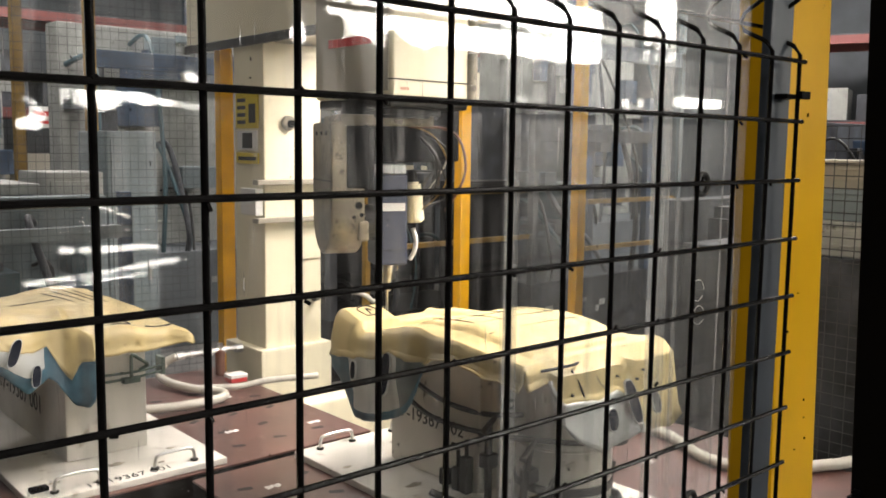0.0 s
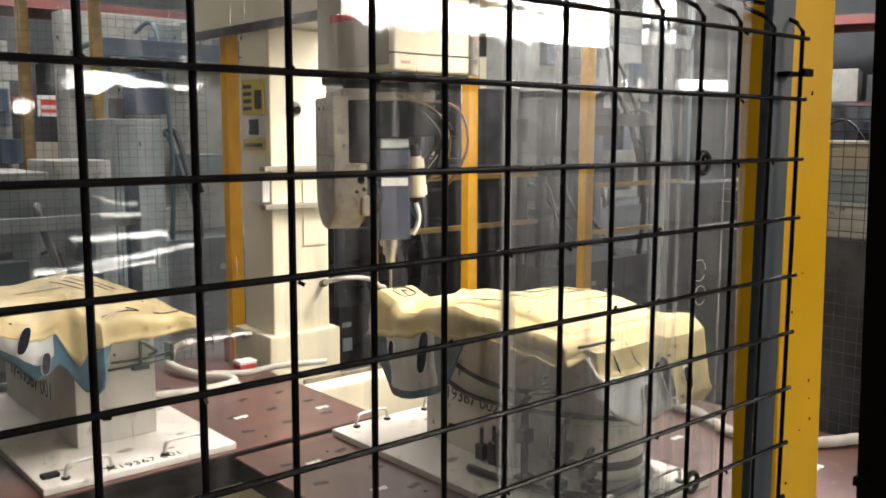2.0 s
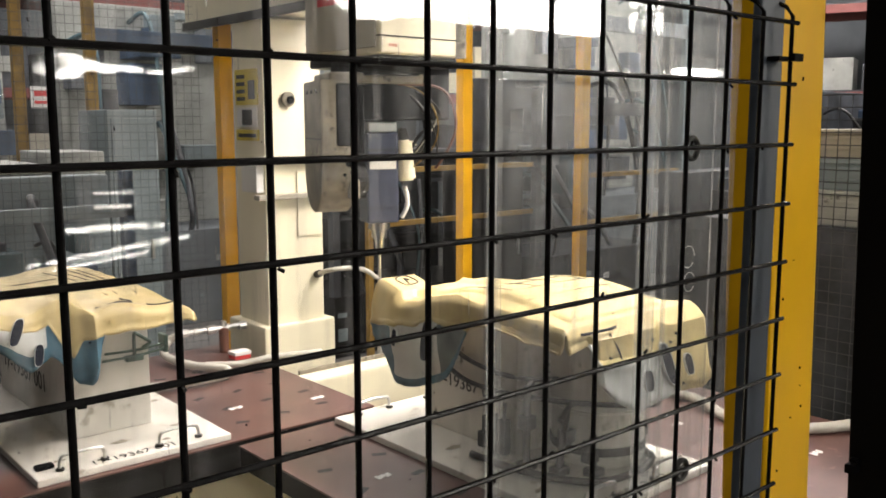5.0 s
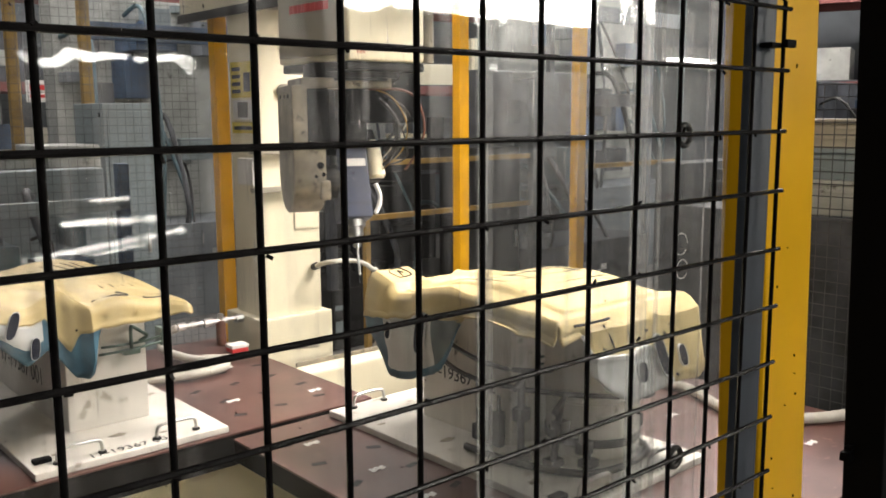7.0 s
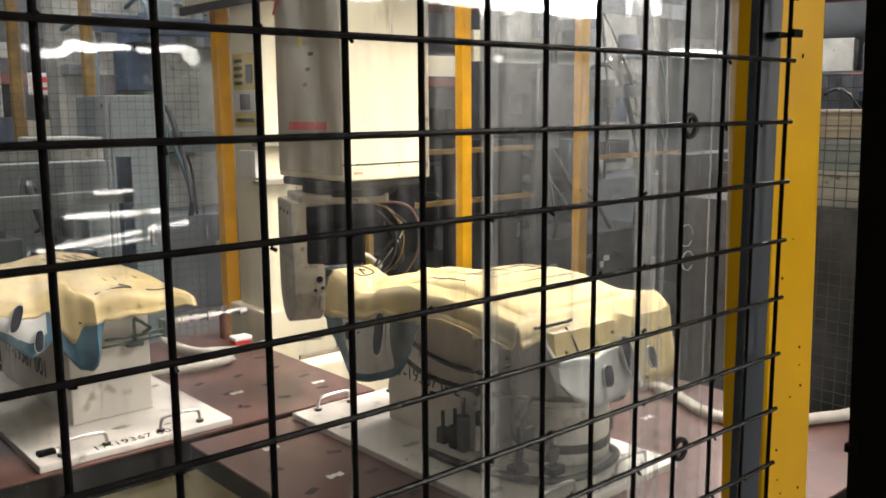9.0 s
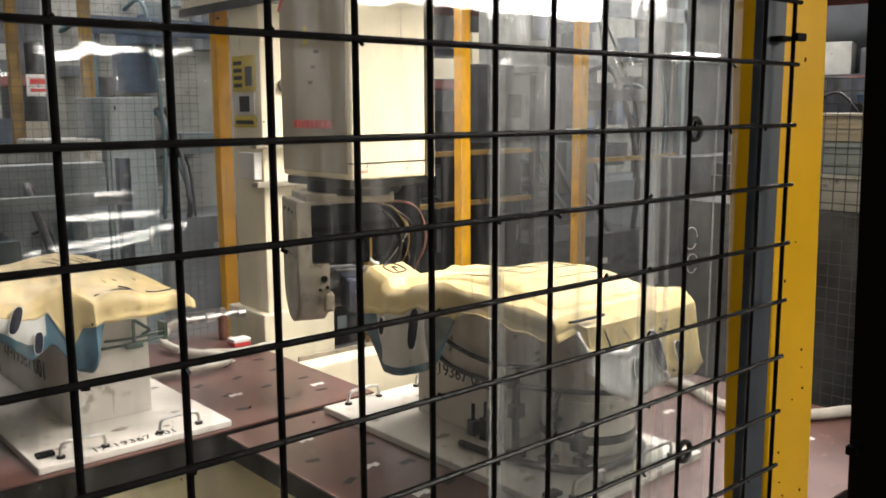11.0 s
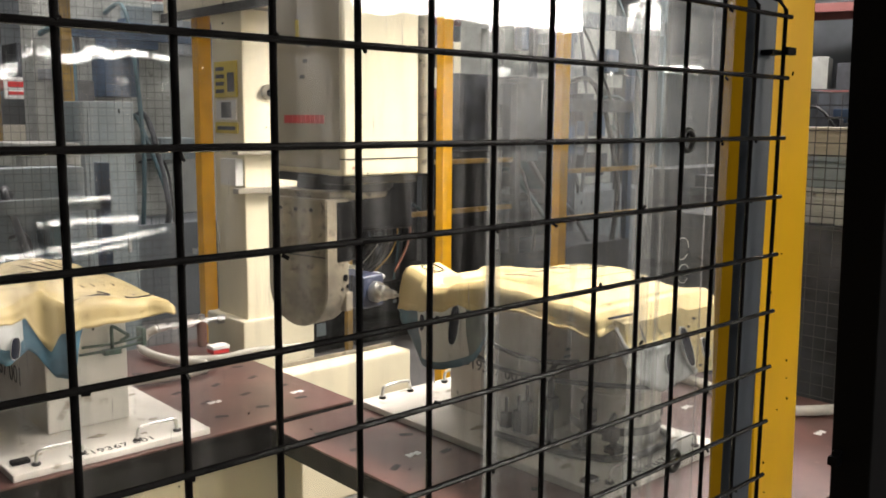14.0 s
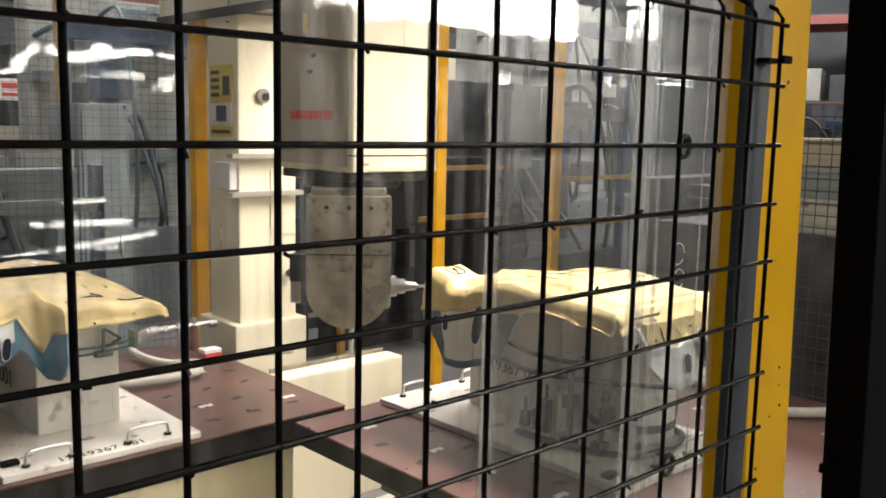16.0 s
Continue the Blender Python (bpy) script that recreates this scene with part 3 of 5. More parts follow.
def ramp(pts, q):
    """Straight runs between (position, value) pairs."""
    if q <= pts[0][0]:
        return pts[0][1]
    for (a, p), (b, w) in zip(pts, pts[1:]):
        if q <= b:
            return p + (w - p) * (q - a) / (b - a)
    return pts[-1][1]


def soft(q, a, b):
    k = max(0.0, min(1.0, (q - a) / (b - a)))
    return k * k * (3 - 2 * k)


def moulding(f, x_span, y_span, top, edge_shift, low, split, flare, below, seed, lip):
    """A moulded skin: a shaped top, skirts down to split, and a shell from there to low.
    edge_shift(x) moves the front edge, flare(side, q, depth) sets how far a skirt leans out, below(side, q, k) picks the shell's colour."""
    (x0, x1), (y0, y1) = x_span, y_span
    NX, NY, RT, RS = 72, 96, 7, 8
    skin, shell = bmesh.new(), bmesh.new()

    def spot(i, j):
        x, y = x0 + (x1 - x0) * i / NX, y0 + (y1 - y0) * j / NY
        y += edge_shift(x) * max(0.0, 1 - (y - y0) / 0.25)
        z = top(x, y)
        e = min(x - x0, x1 - x, (j / NY) * (y1 - y0), y1 - y)
        z -= 0.007 * max(0.0, 1 - e / 0.011) ** 2
        return x, y, z + 0.0022 * noise.noise(Vector((x * 16, y * 16, seed))) + 0.0009 * noise.noise(Vector((x * 60, y * 60, seed)))

    grid = [[skin.verts.new(spot(i, j)) for j in range(NY + 1)] for i in range(NX + 1)]
    for i in range(NX):
        for j in range(NY):
            skin.faces.new((grid[i][j], grid[i + 1][j], grid[i + 1][j + 1], grid[i][j + 1]))
    runs = {"left": [grid[0][j] for j in range(NY, -1, -1)], "front": [grid[i][0] for i in range(NX + 1)],
            "right": [grid[NX][j] for j in range(NY + 1)], "back": [grid[i][NY] for i in range(NX, -1, -1)]}
    way = {"left": (-1, 0), "front": (0, -1), "right": (1, 0), "back": (0, 1)}
    for side, run in runs.items():
        cols, cs = [], []
        ox, oy = way[side]
        for v in run:
            q = v.co.y if side in ("left", "right") else v.co.x
            rag = 0.004 * noise.noise(Vector((q * 22, seed, 3))) + 0.002 * noise.noise(Vector((q * 80, seed, 3)))
            z0 = v.co.z
            z2 = min(z0 - 0.03, low(side, q) + rag)
            z1 = max(z2, min(z0 - 0.025, split(side, q) + 1.5 * rag))

            def place(z):
                d = z0 - z
                k = 0.009 * math.sin(min(1, d / 0.02) * 1.57) + flare(side, q, d)
                k += lip * max(0, 1 - abs(z - z1) / 0.011) + 0.003 * noise.noise(Vector((q * 14, z * 18, seed)))
                return v.co.x + ox * k, v.co.y + oy * k, z
            cols.append([v] + [skin.verts.new(place(z0 + (z1 - z0) * r / RT)) for r in range(1, RT + 1)])
            cs.append(([shell.verts.new(place(z1 + 0.003 + (z2 - z1 - 0.003) * r / RS)) for r in range(RS + 1)], q, z1 - z2))
        for a, b in zip(cols, cols[1:]):
            for r in range(RT):
                skin.faces.new((a[r], b[r], b[r + 1], a[r + 1]))
        for (a, q, h), (b, _, h2) in zip(cs, cs[1:]):
            if h < 0.006 and h2 < 0.006:
                continue
            for r in range(RS):
                shell.faces.new((a[r], b[r], b[r + 1], a[r + 1])).material_index = below(side, q, r / RS)
    for bm in (skin, shell):
        bmesh.ops.delete(bm, geom=[v for v in bm.verts if not v.link_faces], context="VERTS")
        bmesh.ops.recalc_face_normals(bm, faces=bm.faces)
        for fc in bm.faces:
            fc.smooth = True
    a = part("skin", skin, M_FOAM, f)
    b = part("lower_shell", shell, [M_SHELL, M_BLUE, M_TEALSH], f, "white shell with a blue resin lower edge")
    for o in (a, b):
        o.data.set_sharp_from_angle(angle=radians(28))
        md = o.modifiers.new("thick", "SOLIDIFY")
        md.thickness, md.offset = 0.009, -1
    return a, b


def oval_slot(f, at, turn, rx, rz, lean=0.0, label="dark oval slot"):
    """A dark hole with a thin rim; turn faces it along -y (front) or -x (side)."""
    face = Euler((radians(80), 0, 0)).to_matrix().to_4x4() if turn == "front" else Euler((radians(86), 0, radians(-90))).to_matrix().to_4x4()
    n = 28
    rim, hole = bmesh.new(), bmesh.new()
    for bm, r0, r1, h in ((rim, 1.0, 1.06, 0.003), (hole, 0.0, 1.0, 0.002)):
        ring = []
        for k in range(n):
            a = 2 * math.pi * k / n
            c = (abs(math.cos(a)) ** 0.75) * (1 if math.cos(a) > 0 else -1), (abs(math.sin(a)) ** 0.75) * (1 if math.sin(a) > 0 else -1)
            ring.append([bm.verts.new((rx * r * c[0] + lean * r * c[1] * rz, rz * r * c[1], z)) for r, z in ((r1, -0.004), (r1, h), (max(r0, 0.02), h))])
        for k in range(n):
            p, q = ring[k], ring[(k + 1) % n]
            bm.faces.new((p[0], q[0], q[1], p[1]))
            bm.faces.new((p[1], q[1], q[2], p[2]))
        bmesh.ops.transform(bm, matrix=Matrix.Translation(at) @ face, verts=bm.verts)
        bmesh.ops.recalc_face_normals(bm, faces=bm.faces)
    o = part("slot", hole, M_NAVY, f, label)
    part("slot_rim", rim, M_SHELL, o, "pale moulded rim")


def pen(f, pts, top, r=0.0015, name="pen_line"):
    part(name, tube([(x, y, top(x, y) + 0.0006) for x, y in pts], r, 5, 5), M_INK, f, "black pen marking")


def slide_part(at):
    """Arched crown with an overhanging side lip, a proud front face and one deep rear leg."""
    f = thing("moulded_trim_part", "tan skinned moulded trim part with an arched crown clamped on the sliding fixture", "moulded part", "moulded parts on the fixtures", at)
    arch = [(0, 0.502), (0.05, 0.508), (0.1, 0.519), (0.18, 0.535), (0.26, 0.545), (0.36, 0.541), (0.44, 0.532), (0.5, 0.519), (0.58, 0.502), (0.66, 0.492), (0.8, 0.488)]

    def top(x, y):
        z = sum(ramp(arch, y + 0.02 * k) for k in (-1, 0, 1)) / 3
        z -= 0.02 * (1 - soft(x, -0.02, 0.09)) * soft(y, 0.05, 0.2) * (1 - soft(y, 0.32, 0.42))
        z -= 0.05 * soft(x, 0.44, 0.58) * soft(y, 0.02, 0.12)
        # crisp step round the raised crown panel
        z += 0.008 * soft(x, 0.045, 0.055) * (1 - soft(x, 0.425, 0.435)) * soft(y, 0.03, 0.04) * (1 - soft(y, 0.47, 0.48))
        # waist behind the crown, hollow, and the raised tab on the rear corner
        z -= 0.04 * soft(y, 0.535, 0.56) * (1 - soft(y, 0.645, 0.66)) * soft(x, 0.03, 0.05) * (1 - soft(x, 0.22, 0.26))
        tab = soft(y + 0.35 * x, 0.655, 0.672) * (1 - soft(x, 0.115, 0.135))
        z += tab * (0.016 + 0.034 * max(0.0, (y - 0.66) / 0.11))
        z -= 0.012 * soft(y, 0.54, 0.58) * (1 - soft(y, 0.64, 0.67)) * (1 - soft(x, 0.01, 0.05))
        z += 0.012 * math.exp(-((x - 0.33) / 0.02) ** 2) * soft(y, 0.5, 0.54)
        return z

    def low(side, q):
        if side == "left":
            return ramp([(0, 0.447), (0.065, 0.462), (0.107, 0.456), (0.147, 0.467), (0.242, 0.477), (0.33, 0.466), (0.352, 0.438), (0.385, 0.36), (0.436, 0.289), (0.53, 0.245), (0.62, 0.222), (0.67, 0.228), (0.72, 0.3), (0.77, 0.36)], q)
        if side == "front":
            return ramp([(-0.03, 0.447), (0.055, 0.458), (0.062, 0.36), (0.12, 0.3), (0.2, 0.262), (0.3, 0.275), (0.39, 0.285), (0.5, 0.275), (0.555, 0.3), (0.58, 0.34)], q)
        return 0.36 if side == "right" else ramp([(0, 0.37), (0.15, 0.38), (0.3, 0.42), (0.58, 0.4)], q)

    def split(side, q):
        if side == "left":
            return ramp([(0, 0.44), (0.335, 0.44), (0.36, 0.452), (0.5, 0.455), (0.56, 0.428), (0.672, 0.41), (0.8, 0.4)], q)
        if side == "front":
            return ramp([(-0.03, 0.44), (0.06, 0.44), (0.07, 0.405), (0.2, 0.392), (0.28, 0.405), (0.34, 0.37), (0.37, 0.29), (0.6, 0.25)], q)
        return 0.3

    def flare(side, q, d):
        if side == "front":
            proud = soft(q, 0.05, 0.075)
            return proud * (0.022 * soft(d, 0.012, 0.02) + 0.16 * max(0, d - 0.02)) + (1 - proud) * 0.05 * d
        if side == "left":
            # the rear leg bellies out and tucks in at its foot
            leg = soft(q, 0.34, 0.42)
            return 0.05 * d + leg * (0.018 * math.sin(min(1.0, d / 0.2) * 3.14) - 0.03 * max(0, d - 0.16)) - 0.02 * math.exp(-((q - 0.51) / 0.035) ** 2) * soft(d, 0.03, 0.08)
        return 0.08 * d

    def below(side, q, k):
        if side == "left":
            if q > 0.675 or k > 0.86:
                return 1
            # Below 0.46 the dark shell tone holds the inner wall's shade.
            return 2 if q < 0.46 else 0
        return 1 if k > 0.92 else 0

    moulding(f, (-0.02, 0.55), (0.0, 0.77), top, lambda x: 0.0, low, split, flare, below, 2.3, 0.010)
    oval_slot(f, (0.245, -0.0665, 0.338), "front", 0.019, 0.028)
    oval_slot(f, (0.325, -0.07, 0.372), "front", 0.021, 0.058, -0.28)
    oval_slot(f, (0.43, -0.066, 0.352), "front", 0.017, 0.03, -0.2)
    oval_slot(f, (-0.044, 0.514, 0.388), "side", 0.021, 0.062, 0.1)
    oval_slot(f, (-0.059, 0.645, 0.375), "side", 0.012, 0.026)
    part("panel_seam", tube([(0.125, -0.026, 0.478), (0.15, -0.038, 0.43), (0.175, -0.052, 0.35), (0.205, -0.064, 0.268)], 0.003, 6), M_NAVY, f, "dark panel seam")
    part("panel_seam", tube([(0.2, -0.026, 0.478), (0.225, -0.04, 0.43), (0.265, -0.047, 0.395)], 0.0014, 6), M_TEALSH, f, "faint panel seam")
    part("crown_gap", tube([(0.03, -0.011, 0.488), (0.06, -0.017, 0.4885), (0.09, -0.0205, 0.49), (0.135, -0.0205, 0.4895), (0.16, -0.016, 0.49)], 0.0042, 6), M_NAVY, f, "dark gap under the crown's front edge")
    part("side_bead", tube([(-0.048, q, ramp([(0, 0.449), (0.065, 0.463), (0.107, 0.457), (0.147, 0.468), (0.242, 0.478), (0.33, 0.468)], q)) for q in [0.011 * k for k in range(30)]], 0.0035, 6, 0), M_FOAM, f, "rolled lower lip")
    for k in range(7):
        x = (0.12, 0.16, 0.37, 0.41, 0.11, 0.4, 0.29)[k]
        z = (0.37, 0.33, 0.42, 0.3, 0.42, 0.44, 0.44)[k]
        part("rivet", rod((x, -0.03 - 0.16 * (0.49 - z), z), (x, -0.036 - 0.16 * (0.49 - z), z), 0.004, n=10), M_INK, f)
    for k in range(4):
        pen(f, [(0.09 + 0.1 * k, 0.14), (0.09 + 0.1 * k, 0.3), (0.095 + 0.1 * k, 0.44)], top)
    for k in range(3):
        pen(f, [(0.06, 0.2 + 0.09 * k), (0.25, 0.205 + 0.09 * k), (0.41, 0.2 + 0.09 * k)], top)
    pen(f, [(0.03, 0.695), (0.025, 0.745), (0.075, 0.755), (0.085, 0.705), (0.03, 0.695)], top, 0.0022)
    pen(f, [(0.05, 0.705), (0.055, 0.74), (0.068, 0.725)], top, 0.002)
    pen(f, [(0.2, 0.55), (0.3, 0.66), (0.42, 0.62)], top)
    return f


def fixed_part(at):
    """A broad visor whose front corner runs to a point, with a recessed V-shaped face beside it."""
    f = thing("moulded_trim_part", "tan skinned moulded trim part with a pointed visor clamped on the fixed fixture", "moulded part", "moulded parts on the fixtures", at)

    def top(x, y):
        z = ramp([(0, 0.535), (0.1, 0.53), (0.2, 0.515), (0.3, 0.498), (0.45, 0.487), (0.575, 0.462)], x) + 0.018 * soft(y, 0, 0.3) * soft(x, 0.2, 0.4) - 0.03 * soft(y, 0.25, 0.75) * (1 - soft(x, 0.25, 0.5))
        # ridge that runs back from the notch, and the fallen corner beside it
        z += 0.014 * math.exp(-((x - 0.225 - 0.25 * y) / 0.018) ** 2) * (1 - soft(y, 0.25, 0.4))
        z -= 0.045 * (1 - soft(x, 0.13, 0.215)) * (1 - soft(y, 0.0, 0.2)) * soft(x, 0.02, 0.08)
        z -= 0.014 * math.exp(-((x - 0.29) / 0.03) ** 2) * (1 - soft(y, 0.0, 0.1))
        z += 0.006 * math.sin(x * 38) * (1 - soft(y, 0.02, 0.12)) * soft(x, 0.25, 0.3)
        return z

    def shift(x):
        return -0.05 * soft(x, 0.255, 0.29) - 0.03 * soft(x, 0.5, 0.575) + 0.03 * (1 - soft(x, 0.22, 0.26))

    def low(side, q):
        if side == "front":
            return ramp([(0, 0.43), (0.06, 0.385), (0.13, 0.318), (0.165, 0.345), (0.185, 0.36), (0.205, 0.345), (0.245, 0.275), (0.275, 0.272), (0.298, 0.36), (0.31, 0.418), (0.47, 0.418), (0.54, 0.43), (0.575, 0.44)], q)
        if side == "right":
            return 0.425
        return ramp([(0, 0.43), (0.1, 0.36), (0.4, 0.3), (0.8, 0.36)], q)

    def split(side, q):
        if side == "front":
            return ramp([(0, 0.48), (0.05, 0.462), (0.1, 0.442), (0.15, 0.44), (0.185, 0.452), (0.205, 0.41), (0.238, 0.345), (0.262, 0.402), (0.31, 0.415), (0.4, 0.41), (0.6, 0.40)], q)
        return 0.42

    def flare(side, q, d):
        if side == "front":
            v = soft(q, 0.15, 0.2) * (1 - soft(q, 0.28, 0.31))
            return 0.03 * d + v * 0.06 * d + 0.02 * (1 - soft(q, 0.05, 0.17)) * math.sin(d * 30)
        return 0.02 * d

    def below(side, q, k):
        if side == "front":
            return 1 if q > 0.175 or k > 0.6 else 0
        return 1 if k > 0.7 else 0

    moulding(f, (0.0, 0.575), (0.0, 0.8), top, shift, low, split, flare, below, 7.1, 0.004)
    oval_slot(f, (0.092, -0.004, 0.448), "front", 0.014, 0.036, 0.35)
    oval_slot(f, (0.15, 0.006, 0.372), "front", 0.012, 0.03, 0.15)
    for k in range(4):
        x = 0.39 + 0.035 * k
        pen(f, [(x, 0.12 + 0.01 * k), (x - 0.005, 0.4), (x - 0.015, 0.68)], top)
    pen(f, [(0.31, 0.0), (0.37, -0.02), (0.41, -0.01), (0.425, 0.03), (0.4, 0.05)], top, 0.0032)
    pen(f, [(0.46, -0.01), (0.48, -0.03), (0.52, -0.025), (0.545, 0.0)], top, 0.0032)
    pen(f, [(0.05, 0.3), (0.2, 0.42), (0.36, 0.5)], top)
    for x, z in ((0.33, 0.455), (0.42, 0.45), (0.49, 0.445)):
        part("dent", rod((x, -0.066, z), (x, -0.0605, z), 0.0065, n=12, bevel=0.002), M_FOAM, f, "small moulded dimple")
    return f


def smear(parent, spots, z, mat, label):
    """Thin irregular blots lying on a flat plate."""
    rng = random.Random(int(1000 * z) + len(spots))
    for x, y, r in spots:
        bm = bmesh.new()
        n = 14
        ring = [bm.verts.new((x + r * rng.uniform(0.5, 1.2) * math.cos(a), y + 0.6 * r * rng.uniform(0.5, 1.2) * math.sin(a), z + 0.0008)) for a in [2 * math.pi * k / n for k in range(n)]]
        bm.faces.new(ring)
        ext = bmesh.ops.extrude_face_region(bm, geom=bm.faces[:])
        bmesh.ops.translate(bm, vec=(0, 0, -0.0012), verts=[v for v in ext["geom"] if isinstance(v, bmesh.types.BMVert)])
        bmesh.ops.recalc_face_normals(bm, faces=bm.faces)
        part("stain", bm, mat, parent, label)


smear(fix_slide, ((0.08, 0.2, 0.025), (0.12, 0.6, 0.03), (0.05, 0.85, 0.02), (0.33, 0.95, 0.03), (0.52, 0.12, 0.025)), 0.022, M_GRIT, "grey dust smear")
smear(fix_fixed, ((0.1, 0.12, 0.02), (0.3, 0.16, 0.03), (0.5, 0.2, 0.02), (0.42, 0.09, 0.015), (0.54, 0.5, 0.03)), 0.022, M_GRIT, "grey dust smear")
part_slide = slide_part((1.545, 1.06, TZ))
fixed_part((0.475, 2.2, TZ))


# ---- gantry, ram and head ----
def gantry():
    g = thing("machine_column", "cream painted machine column carrying an overhead beam", "machine column")
    part("column", box(1.9, 3.15, 0.0, 2.2, 3.42, 2.1, 0.008), M_CREAM, g)
    part("foot", box(1.86, 3.12, 0.0, 2.24, 3.46, 0.72, 0.01), M_CREAM, g)
    part("base_rail", box(1.775, 2.62, 0.0, 2.42, 2.735, TZ - 0.02, 0.01), M_CREAM, g, "long cream rail cover")
    part("rail_strip", box(1.8, 2.737, 0.0, 2.4, 2.75, TZ - 0.005, 0.003), M_ARM, g, "brown strip along the rail cover")
    part("beam", box(1.9, 1.8, 2.11, 2.25, 3.9, 2.75, 0.01), M_CREAM, g, "cream overhead beam")
    part("beam_edge", box(1.885, 1.8, 2.09, 1.905, 3.9, 2.13, 0.003), M_DARK, g, "dark rail along the beam")
    for z in (1.30, 1.47):
        part("collar", box(1.84, 3.1, z, 2.21, 3.15, z + 0.022, 0.003), M_GREY, g, "grey shelf bracket")
    part("box", box(1.86, 3.16, 1.33, 1.9, 3.3, 1.45, 0.004), M_SIGNW, g, "small white box")
    part("junction", rod((2.02, 3.15, 1.745), (2.02, 3.13, 1.745), 0.034, n=24, bevel=0.004), M_ARM, g, "oil-stained round cover")
    part("junction_plug", rod((2.025, 3.13, 1.742), (2.025, 3.118, 1.742), 0.018, n=16, bevel=0.003), M_BLACK, g, "black plug")
    part("hatch", box(2.06, 3.142, 1.12, 2.19, 3.15, 1.42, 0.002), M_CREAM, g)
    s = thing("warning_sign", "yellow warning sign with black unreadable print on the column", "sign", "column signs")
    part("plate", box(1.893, 3.19, 1.72, 1.8995, 3.39, 1.88, 0.001), M_SIGNY, s)
    b = None
    for k in range(4):
        b = box(1.8915, 3.3, 1.74 + 0.033 * k, 1.8935, 3.375, 1.757 + 0.033 * k, 0, b)
    b = box(1.8915, 3.21, 1.745, 1.8935, 3.27, 1.83, 0.0, b)
    part("print_bar", b, M_INK, s)
    s = thing("notice_label", "white notice with a dark block on the column", "sign", "column signs")
    part("plate", box(1.893, 3.2, 1.62, 1.8995, 3.38, 1.71, 0.001), M_SIGNW, s)
    part("print_bar", box(1.8915, 3.24, 1.63, 1.8935, 3.33, 1.70, 0), M_INK, s)
    s = thing("warning_sign", "yellow warning sign low on the column", "sign", "column signs")
    part("plate", box(1.893, 3.19, 1.56, 1.8995, 3.39, 1.61, 0.001), M_SIGNY, s)
    part("print_bar", box(1.8915, 3.21, 1.575, 1.8935, 3.37, 1.592, 0), M_INK, s)


gantry()


def ram_unit():
    r = thing("milling_ram", "grey and cream vertical milling ram with a swivelling spindle head", "machine ram", at=(1.70, 2.1, 1.46))
    hx, hy = 0.1575, 0.21
    part("housing", box(-hx, -hy, 0.0, hx, hy, 1.3, 0.012, seg=3), M_CREAM, r)
    # Grey sheet over the cream; the left face's shade is in its tone.
    part("side_panel", box(-hx - 0.004, -hy + 0.02, 0.02, -hx - 0.0005, hy - 0.01, 1.3, 0.002), M_GREY, r, "grey side panel, darkened for the shaded left face")
    part("seam", box(-hx - 0.002, -hy - 0.0015, 0.052, hx + 0.002, hy, 0.056, 0), M_DARK, r, "dark joint line")
    part("corner_cover", rod((hx + 0.012, -hy + 0.01, 0.0), (hx + 0.012, -hy + 0.01, 1.3), 0.024, n=20), M_ARM, r, "dark oily rounded cable duct")
    b = None
    rng = random.Random(2)
    for k in range(9):
        b = box(-hx - 0.0055, 0.10 - 0.026 * k, 0.165, -hx - 0.0038, 0.124 - 0.026 * k, 0.192, 0.0, b)
    part("logo_bar", b, M_LOGO, r, "red logo strip")
    b = None
    for k in range(3):
        b = box(-hx + 0.03 + 0.012 * k, -hy - 0.0015, 0.022, -hx + 0.039 + 0.012 * k, -hy + 0.0, 0.031, 0.0, b)
    part("logo_bar", b, M_PINK, r, "small red print on the front")
    b = box(-hx - 0.0055, 0.03, 0.44, -hx - 0.0038, 0.05, 0.5, 0.0)
    part("triangle_label", b, M_SIGNY, r, "small yellow label")
    for k in range(3):
        b = box(-hx - 0.0055, 0.0 - 0.02 * k, 0.31 + 0.05 * k, -hx - 0.0038, 0.028 - 0.02 * k, 0.322 + 0.05 * k, 0)
        part("print_bar", b, M_INK, r)
    for k in range(2):
        part("red_stripe", tube([(-hx - 0.004, 0.2, 0.56 + 0.05 * k), (-hx - 0.004, 0.13, 0.68 + 0.05 * k)], 0.007, 4, 0), M_LOGO, r, "red diagonal stripe")
    part("wiper_plate", box(-0.15, -0.19, -0.03, 0.17, 0.2, -0.001, 0.008), M_DARK, r, "dark oily wiper plate")
    part("collar", rod((0, 0, 0.002), (0, 0, -0.06), 0.165, n=36, bevel=0.01), M_DARK, r, "black oily turret collar")
    part("cable_block", box(-0.07, -0.1, -0.2, 0.22, 0.19, -0.01, 0.012), M_BLACK, r, "black bellows block")
    return r


ram = ram_unit()


